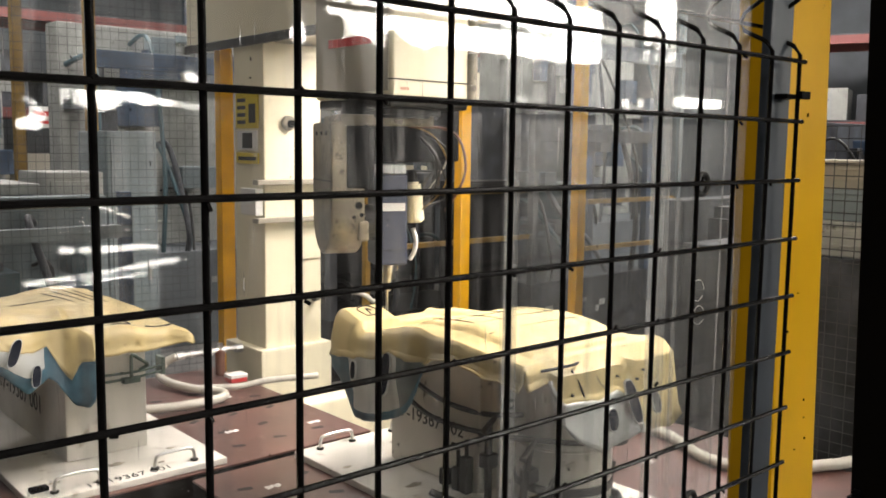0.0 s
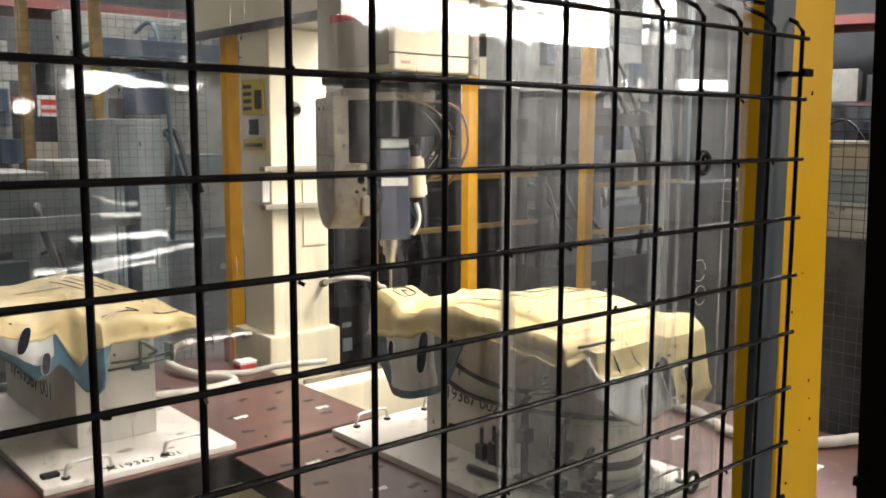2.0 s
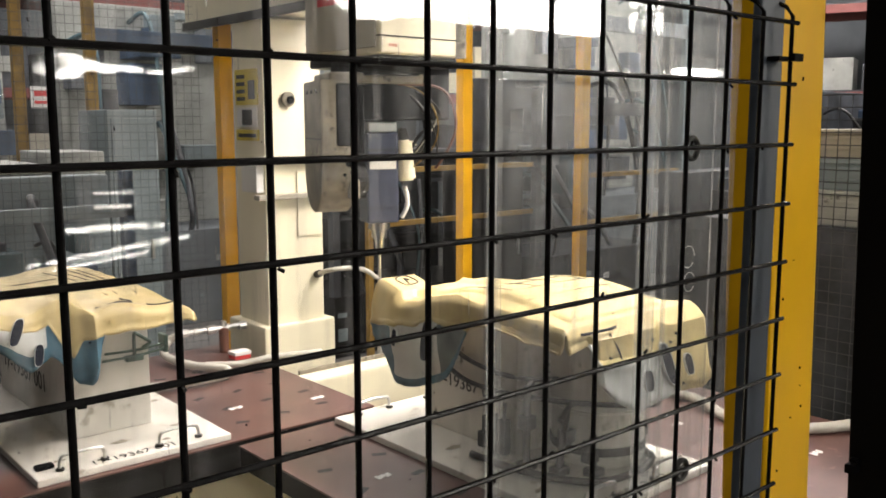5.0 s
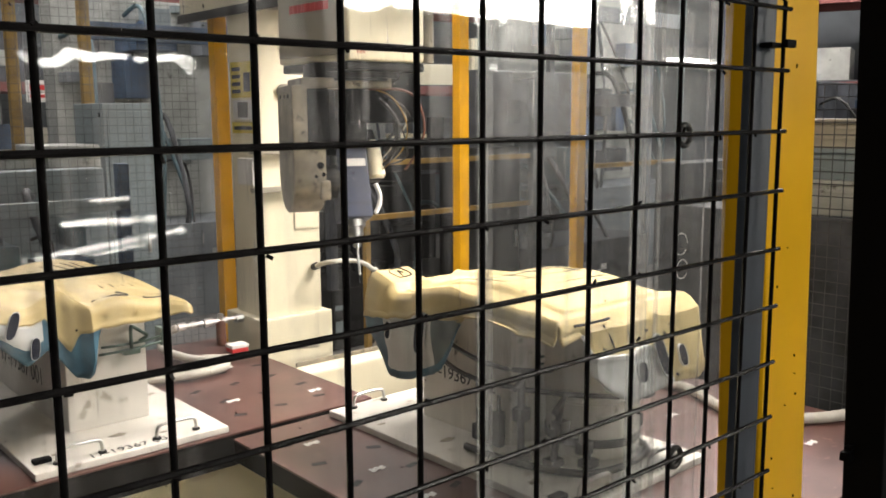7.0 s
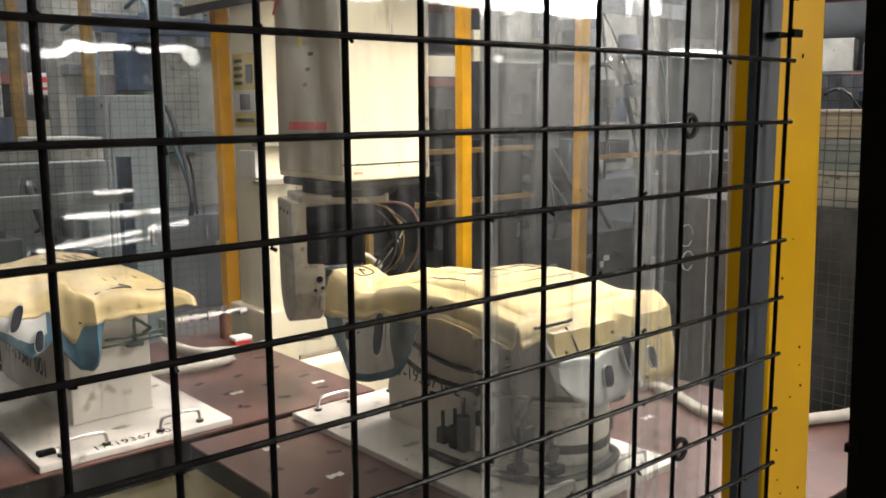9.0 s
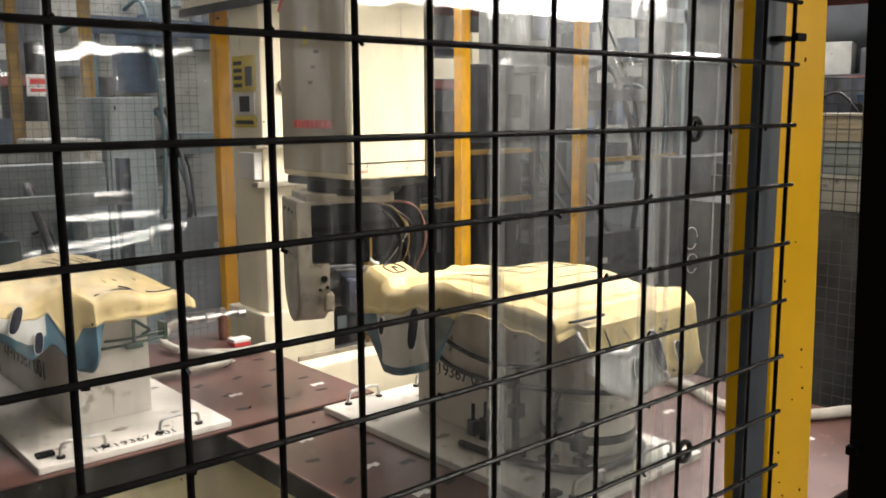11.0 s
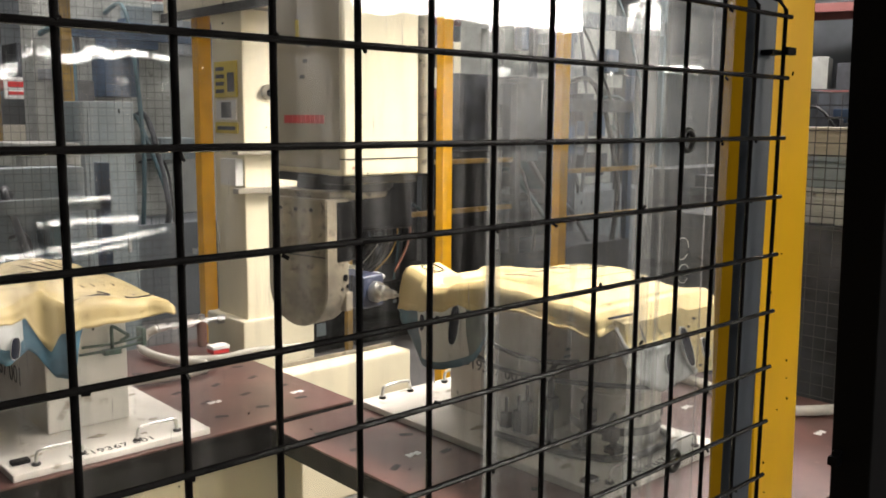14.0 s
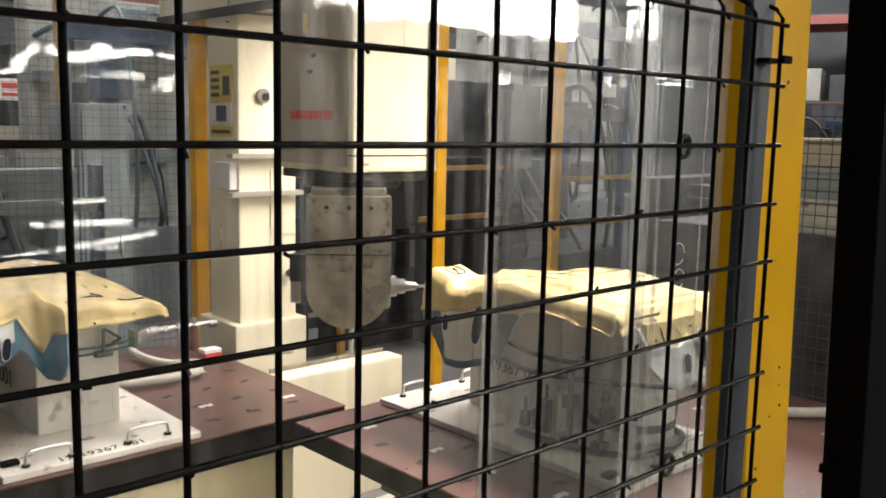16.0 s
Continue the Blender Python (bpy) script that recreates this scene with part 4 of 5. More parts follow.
def head_unit():
    # swivelling yoke: one broad arm on its -x side
    bm = bmesh.new()
    n = 24
    w, top_z, piv = 0.135, -0.075, -0.40
    outline = [(w, top_z), (-w, top_z)] + [(w * math.cos(a), piv + 0.03 + 0.13 * math.sin(a)) for a in [math.pi + math.pi * k / n for k in range(n + 1)]]
    f0 = [bm.verts.new((-0.222, y, z)) for y, z in outline]
    f1 = [bm.verts.new((-0.115, y, z)) for y, z in outline]
    bm.faces.new(f0)
    bm.faces.new(f1[::-1])
    for i in range(len(f0)):
        j = (i + 1) % len(f0)
        bm.faces.new((f0[j], f0[i], f1[i], f1[j]))
    bmesh.ops.recalc_face_normals(bm, faces=bm.faces)
    bmesh.ops.bevel(bm, geom=bm.edges[:], offset=0.004, segments=2, affect="EDGES")
    h = part("swivel_arm", bm, M_ARM, ram, "grey beige swivel arm with a rounded lower end")
    part("yoke", box(-0.19, -0.12, -0.085, 0.12, 0.12, -0.05, 0.008), M_ARM, h)
    part("arm_seam", box(-0.2235, -0.13, -0.262, -0.16, 0.13, -0.258, 0), M_DARK, h)
    for y in (-0.07, 0.0, 0.07):
        part("arm_bolt", rod((-0.222, y, -0.11), (-0.226, y, -0.11), 0.007, n=10), M_DARK, h)
    part("arm_window", box(-0.178, -0.1385, -0.285, -0.1, -0.10, -0.082, 0.014, seg=3), M_BLACK, h, "dark recess in the arm")
    for x, z, r in ((-0.135, -0.335, 0.012), (-0.125, -0.365, 0.007), (-0.15, -0.372, 0.006)):
        part("arm_port", rod((x, -0.128, z), (x, -0.139, z), r, n=14, bevel=0.002), M_BLACK, h, "black port")
    part("arm_port", box(-0.135, -0.139, -0.45, -0.1, -0.09, -0.385, 0.01), M_ARM, h, "oily block on the arm")
    part("side_box", box(-0.15, 0.13, -0.36, -0.11, 0.19, -0.27, 0.006), M_BLACK, h, "small black box on the arm")
    part("pivot_cover", rod((-0.117, 0, piv), (-0.1, 0, piv), 0.085, n=28, bevel=0.004), M_DARK, h, "black pivot cover")
    b = tube([(-0.02, 0.06, -0.07), (0.06, 0.0, -0.1), (0.14, -0.04, -0.16), (0.16, -0.05, -0.26), (0.12, -0.03, -0.34), (0.08, -0.01, -0.37)], 0.008, 8)
    b = tube([(0.0, -0.06, -0.07), (0.09, -0.07, -0.12), (0.15, -0.08, -0.2), (0.14, -0.06, -0.3), (0.09, -0.02, -0.36)], 0.006, 8, bm=b)
    b = tube([(0.02, 0.08, -0.07), (0.11, 0.05, -0.1), (0.17, 0.02, -0.2), (0.15, 0.0, -0.31), (0.07, 0.0, -0.4)], 0.009, 8, bm=b)
    part("cable", b, M_CABLE, h, "black looping cables")
    part("cable", tube([(0.03, -0.09, -0.08), (0.12, -0.1, -0.11), (0.175, -0.1, -0.2), (0.165, -0.08, -0.29), (0.1, -0.05, -0.36)], 0.0022, 8), M_RAIL, h, "thin yellow cable")
    part("cable", tube([(0.04, -0.1, -0.085), (0.16, -0.11, -0.09), (0.215, -0.11, -0.13), (0.235, -0.11, -0.22), (0.21, -0.1, -0.3), (0.17, -0.09, -0.36)], 0.0045, 8), M_RUST, h, "long rust red cable loop")
    rng = random.Random(5)
    for k in range(5):
        q = rng.uniform(-0.045, 0.045)
        part("cable", tube([(0.02 + q, -0.05 + q, -0.075), (0.12 + q, -0.05 - q, -0.10 - abs(q)), (0.185 + q, -0.04 + q, -0.19), (0.165 - q, -0.02, -0.28 + q), (0.1, 0.01 + q, -0.35)], 0.0035, 6), rng.choice([M_CABLE, M_CABLE, M_HOSE, M_CABLE]), h, "loose thin cable")
    part("bracket", box(-0.112, -0.02, -0.31, 0.06, 0.125, -0.087, 0.012), M_BLACK, h, "black motor bracket")
    part("drive_motor", rod((0.02, -0.02, -0.087), (0.02, -0.02, -0.2), 0.06, n=24, bevel=0.006), M_DARK, h, "black drive motor")
    # spindle, turning about the arm's pivot
    bm = bmesh.new()
    box(-0.054, -0.056, -0.14, 0.054, 0.056, 0.16, 0.01, bm, 0, 3)
    box(-0.05, -0.052, 0.16, 0.05, 0.052, 0.195, 0.008, bm, 1, 3)
    box(0.0545, -0.03, -0.12, 0.058, 0.035, -0.02, 0.001, bm, 1)
    for z in (0.1, 0.105, -0.09):
        box(-0.0555, -0.0575, z, 0.0555, 0.0575, z + 0.0022, 0, bm, 2)
    box(-0.046, -0.058, 0.04, 0.044, -0.0555, 0.066, 0.0, bm, 3)
    rod((0, 0, -0.14), (0, 0, -0.165), 0.036, bm, 1, 24, bevel=0.003)
    rod((0, 0, -0.165), (0, 0, -0.195), 0.026, bm, 1, 24, bevel=0.003)
    rod((0, 0, -0.195), (0, 0, -0.235), 0.018, bm, 1, 20, bevel=0.003, r2=0.013)
    rod((0, 0, -0.235), (0, 0, -0.33), 0.005, bm, 1, 12)
    rod((-0.105, 0, 0), (-0.05, 0, 0), 0.06, bm, 2, 24)
    sp = part("spindle", bm, [M_MOTOR, M_STEEL, M_DARK, M_SIGNW], h, "dark blue spindle motor with a bright steel tool holder")
    part("connector", rod((0.086, -0.03, 0.0), (0.08, -0.03, 0.135), 0.034, None, 0, 20, 0.026, 0.008), M_CREAM, sp, "cream connector cap")
    part("connector_gland", rod((0.08, -0.03, 0.135), (0.074, -0.03, 0.175), 0.018, None, 0, 16, 0.014, 0.003), M_DARK, sp)
    part("connector_arm", box(0.05, -0.03, -0.005, 0.105, 0.02, 0.02, 0.006), M_DARK, sp)
    part("coolant_hose", tube([(0.08, -0.03, -0.02), (0.088, -0.04, -0.06), (0.082, -0.042, -0.095), (0.066, -0.04, -0.125)], 0.0085, 8), M_SIGNW, sp, "short white coolant hose")
    return h, sp


head, spindle = head_unit()

# ---- loose things on and behind the fixed table ----
air = thing("air_hose", "grey ribbed air hose with brass fittings on the fixed table", "hose")
part("hose", tube([(1.5, 3.22, 0.73), (1.46, 3.25, 0.7), (1.42, 3.2, 0.655), (1.45, 3.02, 0.645), (1.53, 2.87, 0.645), (1.48, 2.79, 0.645), (1.3, 2.79, 0.645), (1.1, 2.87, 0.645), (1.0, 3.0, 0.645)], 0.017, 10, 10, ribs=0.06), M_HOSE, air)
b = rod((1.49, 3.22, 0.73), (1.8, 3.2, 0.737), 0.011, n=14)
for q, r, w in ((1.5, 0.019, 0.035), (1.56, 0.016, 0.02), (1.62, 0.021, 0.04), (1.7, 0.017, 0.025), (1.77, 0.02, 0.035)):
    rod((q, 3.22 - (q - 1.49) * 0.06, 0.7305), (q + w, 3.218 - (q - 1.49) * 0.06, 0.732), r, b, 0, 8)
part("fitting", b, M_STEEL, air, "bright pipe fitting with hexagon nuts")
part("valve", rod((1.7, 3.207, 0.735), (1.7, 3.207, TZ + 0.001), 0.022, n=16, bevel=0.004), M_RUST, air, "brown valve standing on the table")
part("valve_cap", rod((1.7, 3.207, 0.735), (1.7, 3.207, 0.765), 0.014, n=12, bevel=0.003), M_STEEL, air)
rb = thing("parts_box", "small red and white box on the fixed table", "box")
part("body", box(1.665, 3.04, TZ, 1.742, 3.1, TZ + 0.018, 0.003), M_LOGO, rb)
part("lid", box(1.663, 3.038, TZ + 0.0185, 1.744, 3.102, TZ + 0.034, 0.003), M_SIGNW, rb, "white lid")
h2 = thing("air_hose", "grey hose running under the column foot", "hose")
part("hose", tube([(1.5, 2.98, 0.645), (1.62, 2.9, 0.645), (1.75, 2.86, 0.66), (1.95, 2.8, 0.66)], 0.014, 10, 8), M_HOSE, h2)
h4 = thing("air_hose", "pale grey hose looping out beside the column", "hose")
part("hose", tube([(2.16, 3.148, 0.93), (2.145, 3.06, 0.957), (2.17, 3.0, 0.973), (2.246, 3.0, 0.970), (2.327, 3.0, 0.953), (2.386, 3.0, 0.916), (2.426, 3.0, 0.851), (2.446, 3.05, 0.4), (2.45, 3.06, 0.01)], 0.011, 10, 8), M_HOSE, h4)
part("coupling", rod((2.16, 3.149, 0.93), (2.153, 3.11, 0.942), 0.018, n=12, bevel=0.004), M_DARK, h4, "dark hose coupling")
h3 = thing("vacuum_hose", "pale ribbed vacuum hose lying on the sliding table", "hose", at=(1.168, 0, 0))
part("hose", tube([(0.75, 1.82, TZ + 0.02), (1.1, 1.78, TZ + 0.02), (1.4, 1.64, TZ + 0.02), (1.47, 1.42, TZ + 0.02), (1.37, 1.2, TZ + 0.02), (1.37, 1.06, TZ + 0.02), (1.5, 0.94, TZ + 0.02), (1.63, 0.87, TZ + 0.022), (1.74, 0.83, TZ), (1.8, 0.81, TZ - 0.2), (1.84, 0.8, 0.2), (1.95, 0.82, 0.03)], 0.018, 10, 10, ribs=0.07), M_HOSE, h3)


# ---- far fence and hall beyond ----
def far_post(x, y, label="yellow painted steel fence post at the back of the cell", mat=M_YFAR):
    p = thing("yellow_cell_post", label, "post", "posts of the far fence")
    part("post", box(x - 0.035, y - 0.03, 0, x + 0.035, y + 0.03, 2.7, 0.005), mat, p)
    part("foot_plate", box(x - 0.07, y - 0.07, 0, x + 0.07, y + 0.07, 0.01, 0.002), mat, p)


far_post(1.97, 3.65)
far_post(3.24, 3.3)
far_post(4.0, 3.1)
for x, y in ((2.07, 5.7), (1.7, 6.0)):
    far_post(x, y, "dull yellow steel post in the hall", M_RAIL)


def far_mesh(a, b, z0, z1, pitch=0.06, r=0.002):
    a, b = Vector(a), Vector(b)
    f = thing("far_mesh_panel", "thin dark wire mesh panel of the far cell fence", "fence", "far fence panels")
    bm = bmesh.new()
    n = int((b - a).length / pitch)
    d = (b - a).normalized()
    for i in range(n + 1):
        p = a + d * pitch * i
        rod((p.x, p.y, z0), (p.x, p.y, z1), r, bm, 0, 4)
    for k in range(int((z1 - z0) / pitch) + 1):
        rod((a.x, a.y, z0 + k * pitch), (b.x, b.y, z0 + k * pitch), r, bm, 0, 4)
    part("wire_grid", bm, M_MESHG, f)["kind"] = "stuff"


far_mesh((0.9, 3.95, 0), (1.93, 3.8, 0), 0.0, 2.4, 0.038, 0.001)
far_mesh((3.45, 0.4, 0), (3.45, 1.6, 0), 0.0, 1.75, 0.05, 0.0022)


def cabinet(x0, y0, z0, x1, y1, z1, mat, label, doors=2):
    c = thing("machine_cabinet", label, "cabinet")
    part("body", box(x0, y0, z0, x1, y1, z1, 0.01), mat, c)
    w = (x1 - x0) / doors
    for k in range(doors):
        d = part("door", box(x0 + k * w + 0.02, y0 - 0.015, z0 + 0.08, x0 + (k + 1) * w - 0.02, y0 - 0.001, z1 - 0.05, 0.004), mat, c)
        part("handle", box(x0 + (k + 1) * w - 0.08, y0 - 0.03, (z0 + z1) / 2 - 0.06, x0 + (k + 1) * w - 0.06, y0 - 0.015, (z0 + z1) / 2 + 0.06, 0.003), M_STEEL, d)


cabinet(0.7, 4.8, 0, 1.42, 5.4, 1.36, M_TEAL, "dark teal machine cabinet behind the far fence", 1)
part("ledge", box(0.68, 4.77, 1.362, 1.44, 5.42, 1.42, 0.005), M_PALE, thing("cabinet_top", "pale worktop on the teal cabinet", "worktop"))
cabinet(1.48, 4.8, 0, 1.8, 5.3, 1.48, M_PALE, "pale grey control cabinet behind the far fence", 1)
cabinet(1.9, 5.0, 0, 2.21, 5.5, 1.72, M_PALE2, "pale blue grey machine enclosure behind the far fence", 1)


def machine(x, y, w, d, h, seed, label, mats):
    """A cluttered machine: a frame with panels, boxes, ducts and small labels."""
    rng = random.Random(seed)
    m = thing("production_machine", label, "machine", "machines in the hall", (x, y, 0))
    part("base", box(0, 0, 0, w, d, h * 0.3, 0.01), mats[0], m)
    part("back", box(0, d * 0.7, h * 0.3, w, d, h, 0.01), mats[1 % len(mats)], m)
    for px in (0.03, w - 0.03):
        part("upright", box(px - 0.03, 0, h * 0.3, px + 0.03, 0.06, h * rng.uniform(0.9, 1.1), 0.004), rng.choice(mats), m)
    part("cross_bar", box(0, 0, h * 0.85, w, 0.06, h * 0.9, 0.004), rng.choice(mats), m)
    for k in range(int(9 * w)):
        bw, bh, bd = rng.uniform(0.06, 0.35), rng.uniform(0.05, 0.35), rng.uniform(0.05, d * 0.5)
        bx, bz = rng.uniform(0, w - bw), rng.uniform(h * 0.3, h - bh)
        part("module", box(bx, d * 0.7 - bd, bz, bx + bw, d * 0.7 + 0.01, bz + bh, 0.006), rng.choice(mats), m)
    for k in range(int(3 * w) + 1):
        px, pz = rng.uniform(0.05, w - 0.05), h * rng.uniform(0.4, 1.0)
        part("pipe", tube([(px, 0.05, h * 0.28), (px + 0.02, 0.03, pz * 0.6), (px + rng.uniform(-0.2, 0.2), d * 0.4, pz), (px, d * 0.72, pz)], rng.uniform(0.008, 0.025), 8, 5), rng.choice([M_CABLE, M_GRIME, M_TEAL]), m)
    for k in range(int(4 * w)):
        px, pz, ww = rng.uniform(0, w - 0.12), rng.uniform(0.1, h * 0.28), rng.uniform(0.03, 0.1)
        part("plate_label", box(px, -0.004, pz, px + ww, 0.0, pz + ww * rng.uniform(0.4, 1.2), 0), rng.choice([M_SIGNW, M_PALE, M_PALE2, M_PALE]), m)
    return m


DARKS = [M_GRIME, M_GRIME, M_HALL, M_BLUEC, M_TEAL]
MIDS = [M_HALL, M_PALE, M_GRIME, M_BLUEC, M_PALE2]
machine(2.3, 6.4, 1.6, 0.9, 2.6, 1, "cluttered grey blue production machine in the hall", MIDS)
machine(0.6, 7.2, 1.5, 0.9, 2.4, 2, "cluttered pale production machine in the hall", MIDS)
machine(3.3, 4.7, 1.5, 0.9, 1.45, 3, "low black production machine beyond the cell", [M_EDGE, M_EDGE, M_GRIME])
# Made-up black box that keeps the view behind the head dark.
cabinet(4.25, 4.4, 0, 4.86, 4.65, 1.4, M_EDGE, "black cabinet added to darken the view beyond the cell", 1)
machine(4.9, 4.3, 1.5, 0.9, 2.0, 4, "dark production machine beyond the cell", DARKS)
machine(6.3, 5.4, 2.2, 1.0, 3.0, 5, "tall grey production machine in the hall", MIDS)
machine(5.2, 2.6, 1.3, 0.8, 1.3, 6, "low dark production machine beyond the cell", DARKS)
machine(7.2, 2.6, 1.6, 0.9, 1.9, 7, "dark grey production machine in the hall", DARKS)
machine(0.72, 4.2, 1.0, 0.5, 1.36, 21, "low cluttered teal machine behind the far fence", [M_TEAL, M_PALE2, M_GRIME, M_BLUEC])
machine(4.2, 7.2, 2.0, 0.9, 2.9, 8, "tall grey blue production machine in the hall", MIDS)
machine(6.8, 0.9, 1.4, 0.8, 1.4, 9, "dark production machine in the hall", DARKS)
cabinet(3.75, 1.05, 0, 4.9, 2.2, 1.18, M_GRIME, "dark low machine cabinet past the cell fence", 2)


def crate(x, y, z, w, d, h, mat, label):
    """A stacking crate with a rim and two ribs on its sides."""
    c = thing("stacking_crate", label, "crate", "crates past the cell fence", (x, y, z))
    part("body", box(0, 0, 0, w, d, h - 0.02, 0.008), mat, c)
    part("rim", box(-0.012, -0.012, h - 0.02, w + 0.012, d + 0.012, h, 0.004), mat, c)
    for k in (0.3, 0.65):
        part("rib", box(-0.008, -0.008, h * k, w + 0.008, d + 0.008, h * k + 0.012, 0.002), mat, c)


crate(3.8, 1.15, 1.18, 0.5, 0.75, 0.16, M_PALE, "pale grey stacking crate on the dark cabinet")
crate(3.82, 1.18, 1.34, 0.46, 0.7, 0.14, M_PALE2, "blue grey stacking crate on another crate")
crate(3.84, 1.2, 1.48, 0.42, 0.62, 0.13, M_GREY, "grey beige stacking crate on top of the stack")
crate(4.4, 1.2, 1.18, 0.4, 0.7, 0.3, M_PALE, "pale grey stacking crate on the dark cabinet")
machine(9.0, 1.8, 1.4, 1.2, 2.6, 10, "grey production machine in the hall", MIDS)


def guard_rail(x, y, w, z, label):
    g = thing("guard_rail", label, "rail", "yellow guard rails", (x, y, 0))
    for px in (0, w):
        part("post", box(px - 0.02, -0.02, 0, px + 0.02, 0.02, z, 0.003), M_RAIL, g)
    for pz in (z - 0.02, z - 0.38):
        part("bar", box(0, -0.018, pz, w, 0.018, pz + 0.035, 0.003), M_RAIL, g)


guard_rail(3.35, 4.35, 1.6, 1.33, "yellow steel guard rail beyond the cell")
guard_rail(5.1, 4.0, 1.2, 1.25, "yellow steel guard rail beyond the cell")
s = thing("hall_sign", "white sign with red print hanging in the hall", "sign")
part("board", box(2.5, 8.45, 1.78, 2.9, 8.47, 1.98, 0.003), M_SIGNW, s)
part("print_bar", box(2.53, 8.445, 1.89, 2.87, 8.449, 1.94, 0), M_LOGO, s)
part("print_bar", box(2.53, 8.445, 1.82, 2.75, 8.449, 1.85, 0), M_LOGO, s)
part("stand", box(2.68, 8.475, 0, 2.72, 8.5, 1.9, 0.003), M_DARK, s)


def rack(x0, y0, w, rot, label):
    r = thing("storage_rack", label, "rack", at=(x0, y0, 0))
    r.rotation_euler.z = radians(rot)
    for x in (0, w):
        for y in (0, 0.9):
            part("upright", box(x - 0.04, y - 0.04, 0, x + 0.04, y + 0.04, 3.6, 0.004), M_BLUEC, r)
    for z in (0.9, 1.9, 2.9):
        part("beam", box(0, -0.03, z, w, 0.03, z + 0.1, 0.004), M_REDB, r)
        part("beam", box(0, 0.87, z, w, 0.93, z + 0.1, 0.004), M_REDB, r)
        part("deck", box(0, 0, z + 0.1, w, 0.9, z + 0.12, 0), M_GRIME, r)
    rng = random.Random(int(x0 * 10))
    for z in (1.02, 2.02):
        x = 0.1
        while x < w - 0.5:
            ww, hh = rng.uniform(0.3, 0.6), rng.uniform(0.25, 0.6)
            c = thing("carton", "cardboard coloured carton on a rack deck", "box", "cartons on racks", (0, 0, 0))
            c.matrix_basis = pose(x0, y0, 0, 0, 0, rot)
            part("box", box(x, 0.1, z, x + ww, 0.75, z + hh, 0.008), rng.choice([M_PALE, M_CREAM, M_GREY, M_BLUEC, M_GRIME]), c)
            x += ww + rng.uniform(0.05, 0.3)


rack(1.0, 9.5, 4.0, 0, "red beamed storage rack in the hall")
rack(5.4, 9.0, 4.0, -20, "red beamed storage rack in the hall")
rack(10.0, 5.5, 4.0, -70, "red beamed storage rack in the hall")


def bay_lamp(x, y, z, lx, ly, mat, label, tall=0.02):
    l = thing("tube_lamp", label, "lamp", "tube lamps")
    for s in (-1, 1):
        sx, sy = (s * lx * 0.4, 0) if lx > ly else (0, s * ly * 0.4)
        part("hanger", rod((x + sx, y + sy, z + 0.1), (x + sx, y + sy, 6.0), 0.008, n=6), M_DARK, l)
    part("housing", box(x - lx / 2 - 0.03, y - ly / 2 - 0.03, z + 0.03, x + lx / 2 + 0.03, y + ly / 2 + 0.03, z + 0.1, 0.01), M_SIGNW, l)
    part("tube", box(x - lx / 2, y - ly / 2, z - tall, x + lx / 2, y + ly / 2, z + 0.029, 0.008), mat, l, "glowing tube")


bay_lamp(2.2, 9.0, 3.6, 1.6, 0.12, M_TUBE, "lit tube lamp in the hall")
bay_lamp(6.5, 6.5, 3.6, 1.6, 0.12, M_TUBE, "lit tube lamp in the hall")
bay_lamp(9.0, 4.0, 3.6, 0.12, 2.2, M_TUBE, "lit tube lamp in the hall")
bay_lamp(2.03, -5.19, 1.96, 0.95, 0.05, M_TUBE, "lit tube lamp over the aisle", 0.13)
bay_lamp(4.0, -3.93, 2.62, 2.3, 0.12, M_TUBEHI, "bright bay lamp over the aisle", 0.34)
bay_lamp(4.9, -2.87, 1.95, 0.5, 0.05, M_TUBE, "short lit tube lamp over the aisle", 0.03)


# Unseen glowing rods, added only for thin streaks reflected in the clear sheet.
def streak_rod(a, b, r):
    l = thing("streak_rod", "thin glowing rod added to reflect as a streak in the sheet", "lamp", "strip lamps")
    part("tube", rod(a, b, r, n=10), M_STREAK, l, "glowing tube")
    for p in (a, b):
        part("stand", rod((p[0], p[1], 0), (p[0], p[1], p[2] - r), 0.008, n=6), M_DARK, l)


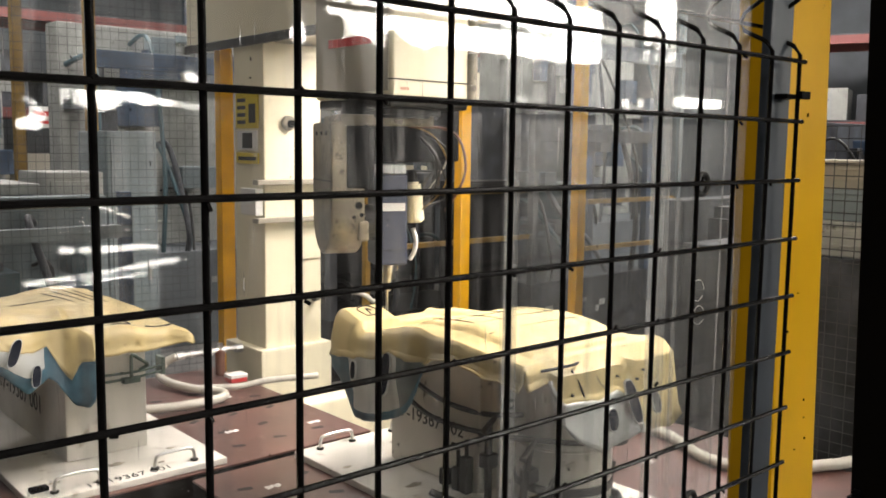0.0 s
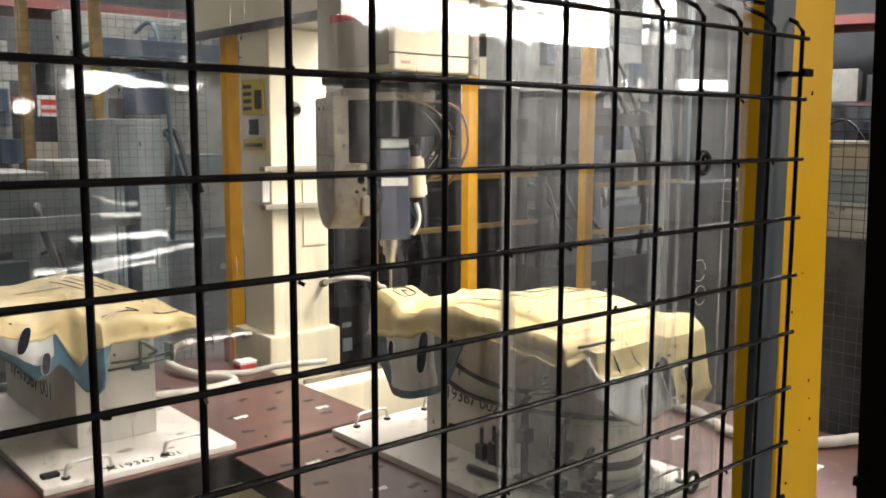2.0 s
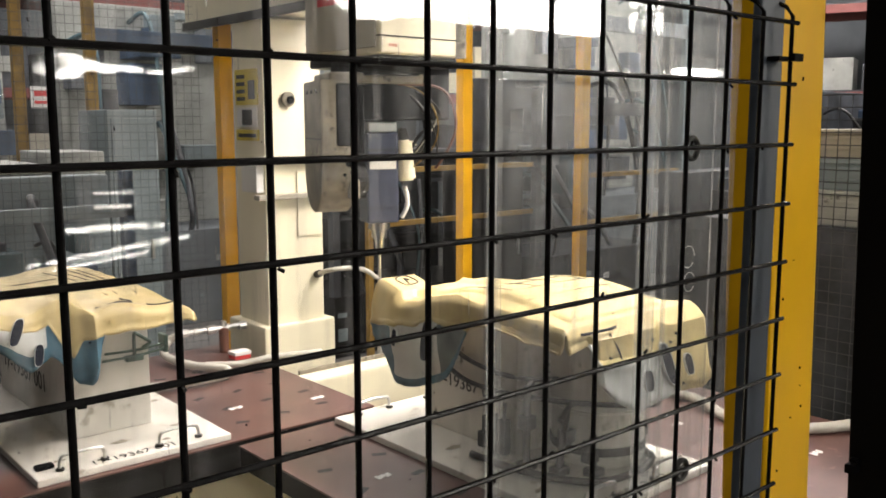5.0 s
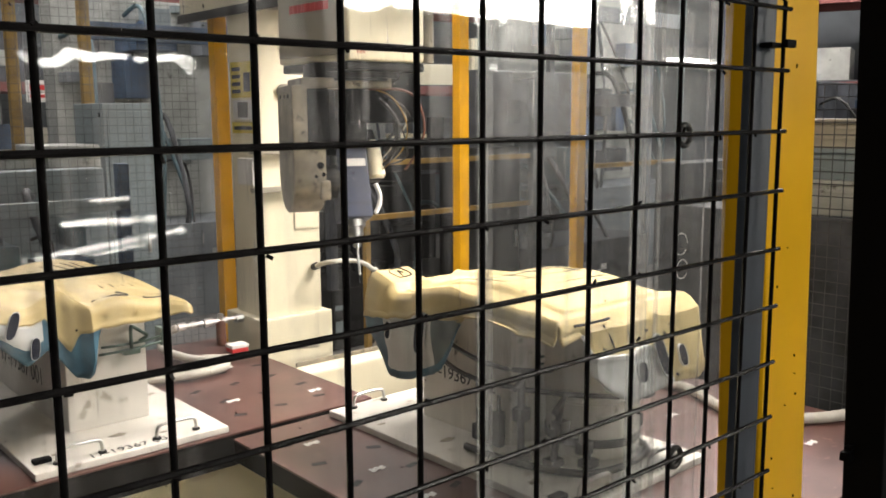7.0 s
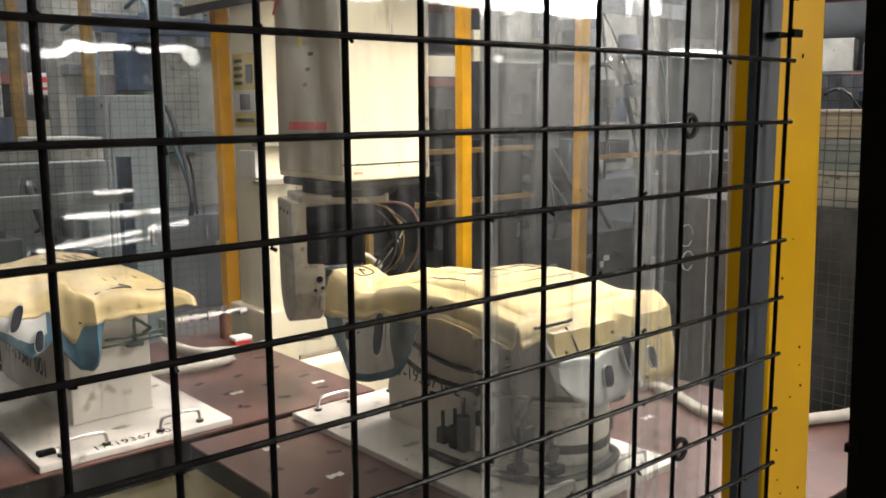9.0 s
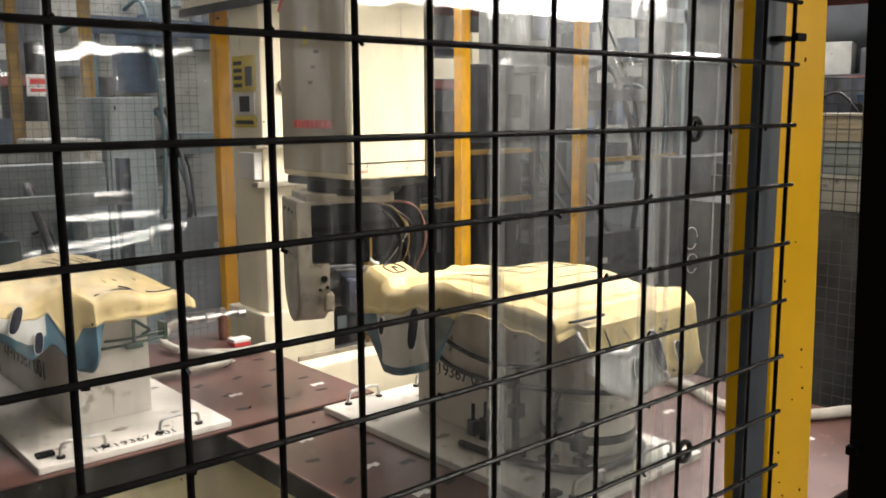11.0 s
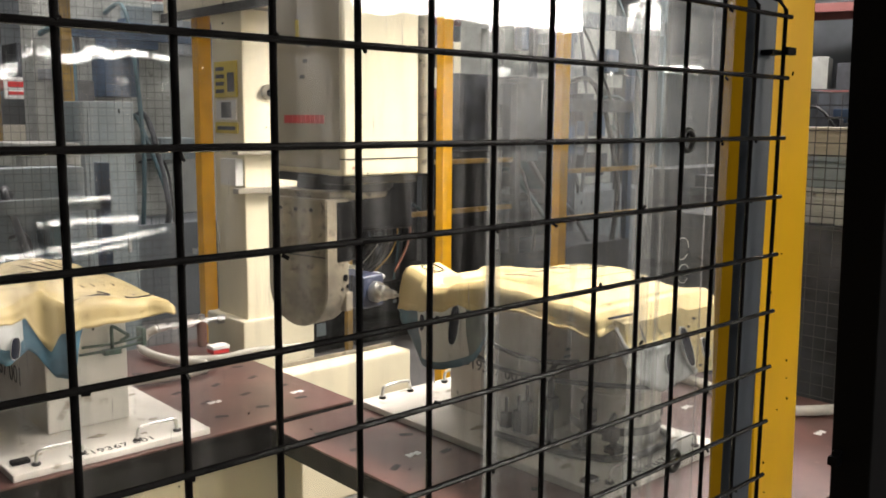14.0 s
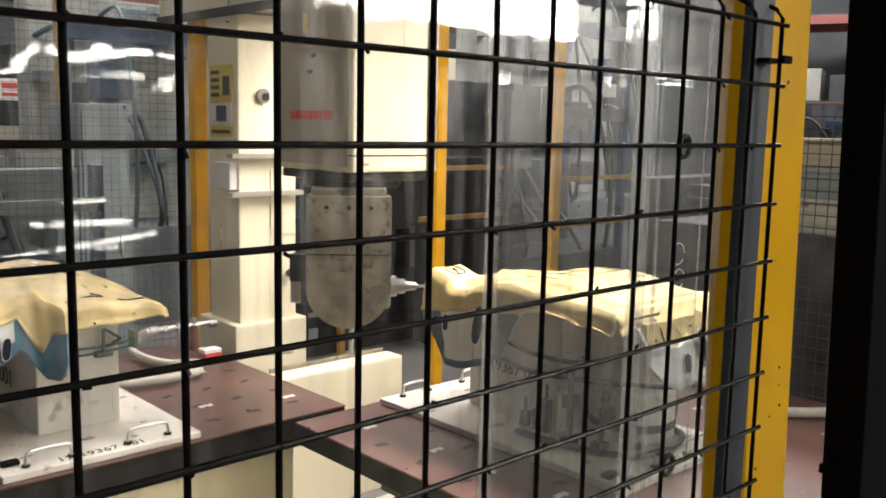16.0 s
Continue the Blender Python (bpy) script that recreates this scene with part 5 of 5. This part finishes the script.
streak_rod((1.68, -5.16, 1.0), (2.28, -5.16, 0.985), 0.016)
streak_rod((1.86, -5.16, 1.127), (2.11, -5.16, 1.127), 0.008)
streak_rod((1.45, -5.16, 0.80), (2.46, -5.16, 0.895), 0.013)
streak_rod((1.6, -5.16, 0.765), (2.2, -5.16, 0.822), 0.008)


# ---- what moves ----
def motions():
    slide = [(0, -0.133), (0.5, -0.133), (1, -0.131), (1.5, -0.11), (2, -0.02), (2.5, 0.002), (3, 0.001), (4, 0.0), (6.5, 0.036), (7, 0.0), (7.5, -0.071),
             (8, -0.131), (8.5, -0.155), (9, -0.159), (9.6, -0.14), (11.5, 0.016), (12, 0.061), (12.5, 0.089), (13, 0.126), (13.5, 0.167), (14, 0.202), (14.5, 0.241),
             (15, 0.272), (15.5, 0.305), (16, 0.335)]
    for ob in (slide_table, fix_slide, part_slide, h3):
        x, y, z = ob.location
        walk(ob, [(t, pose(x + d, y, z)) for t, d in slide])
    ram_rows = [(0, 1.768, 1.795), (0.5, 1.771, 1.798), (1, 1.778, 1.809), (1.5, 1.785, 1.815), (2, 1.787, 1.828), (2.5, 1.785, 1.83), (3, 1.779, 1.823), (4, 1.781, 1.822),
                (6.5, 1.923, 1.896), (7, 1.957, 1.81), (7.5, 1.985, 1.622), (8, 1.997, 1.463), (8.5, 1.994, 1.398), (9, 2.0, 1.397), (11.5, 1.963, 1.42), (12, 1.965, 1.43),
                (12.5, 1.944, 1.433), (13, 1.935, 1.438), (13.5, 1.923, 1.446), (14, 1.915, 1.45), (14.5, 1.915, 1.459), (15, 1.9, 1.464), (15.5, 1.867, 1.476), (16, 1.846, 1.479)]
    walk(ram, [(t, pose(1.70, y + 0.21, z)) for t, y, z in ram_rows])
    turn = [(0, -21), (6.5, -21), (9, -21), (11.5, -21), (12, -17), (12.5, -11), (13, -4), (13.5, 4), (14, 11), (14.5, 18), (15, 26), (15.5, 38), (16, 53)]
    walk(head, [(t, pose(-0.012, 0, 0, 0, 0, a)) for t, a in turn])
    tilt = [(0, 0), (6.3, 0), (6.7, 6), (7, 18), (7.3, 36), (7.6, 60), (8, 84), (8.5, 90), (9, 90), (16, 90)]
    walk(spindle, [(t, pose(0, 0, -0.40, -a, 0, 0)) for t, a in tilt])


motions()
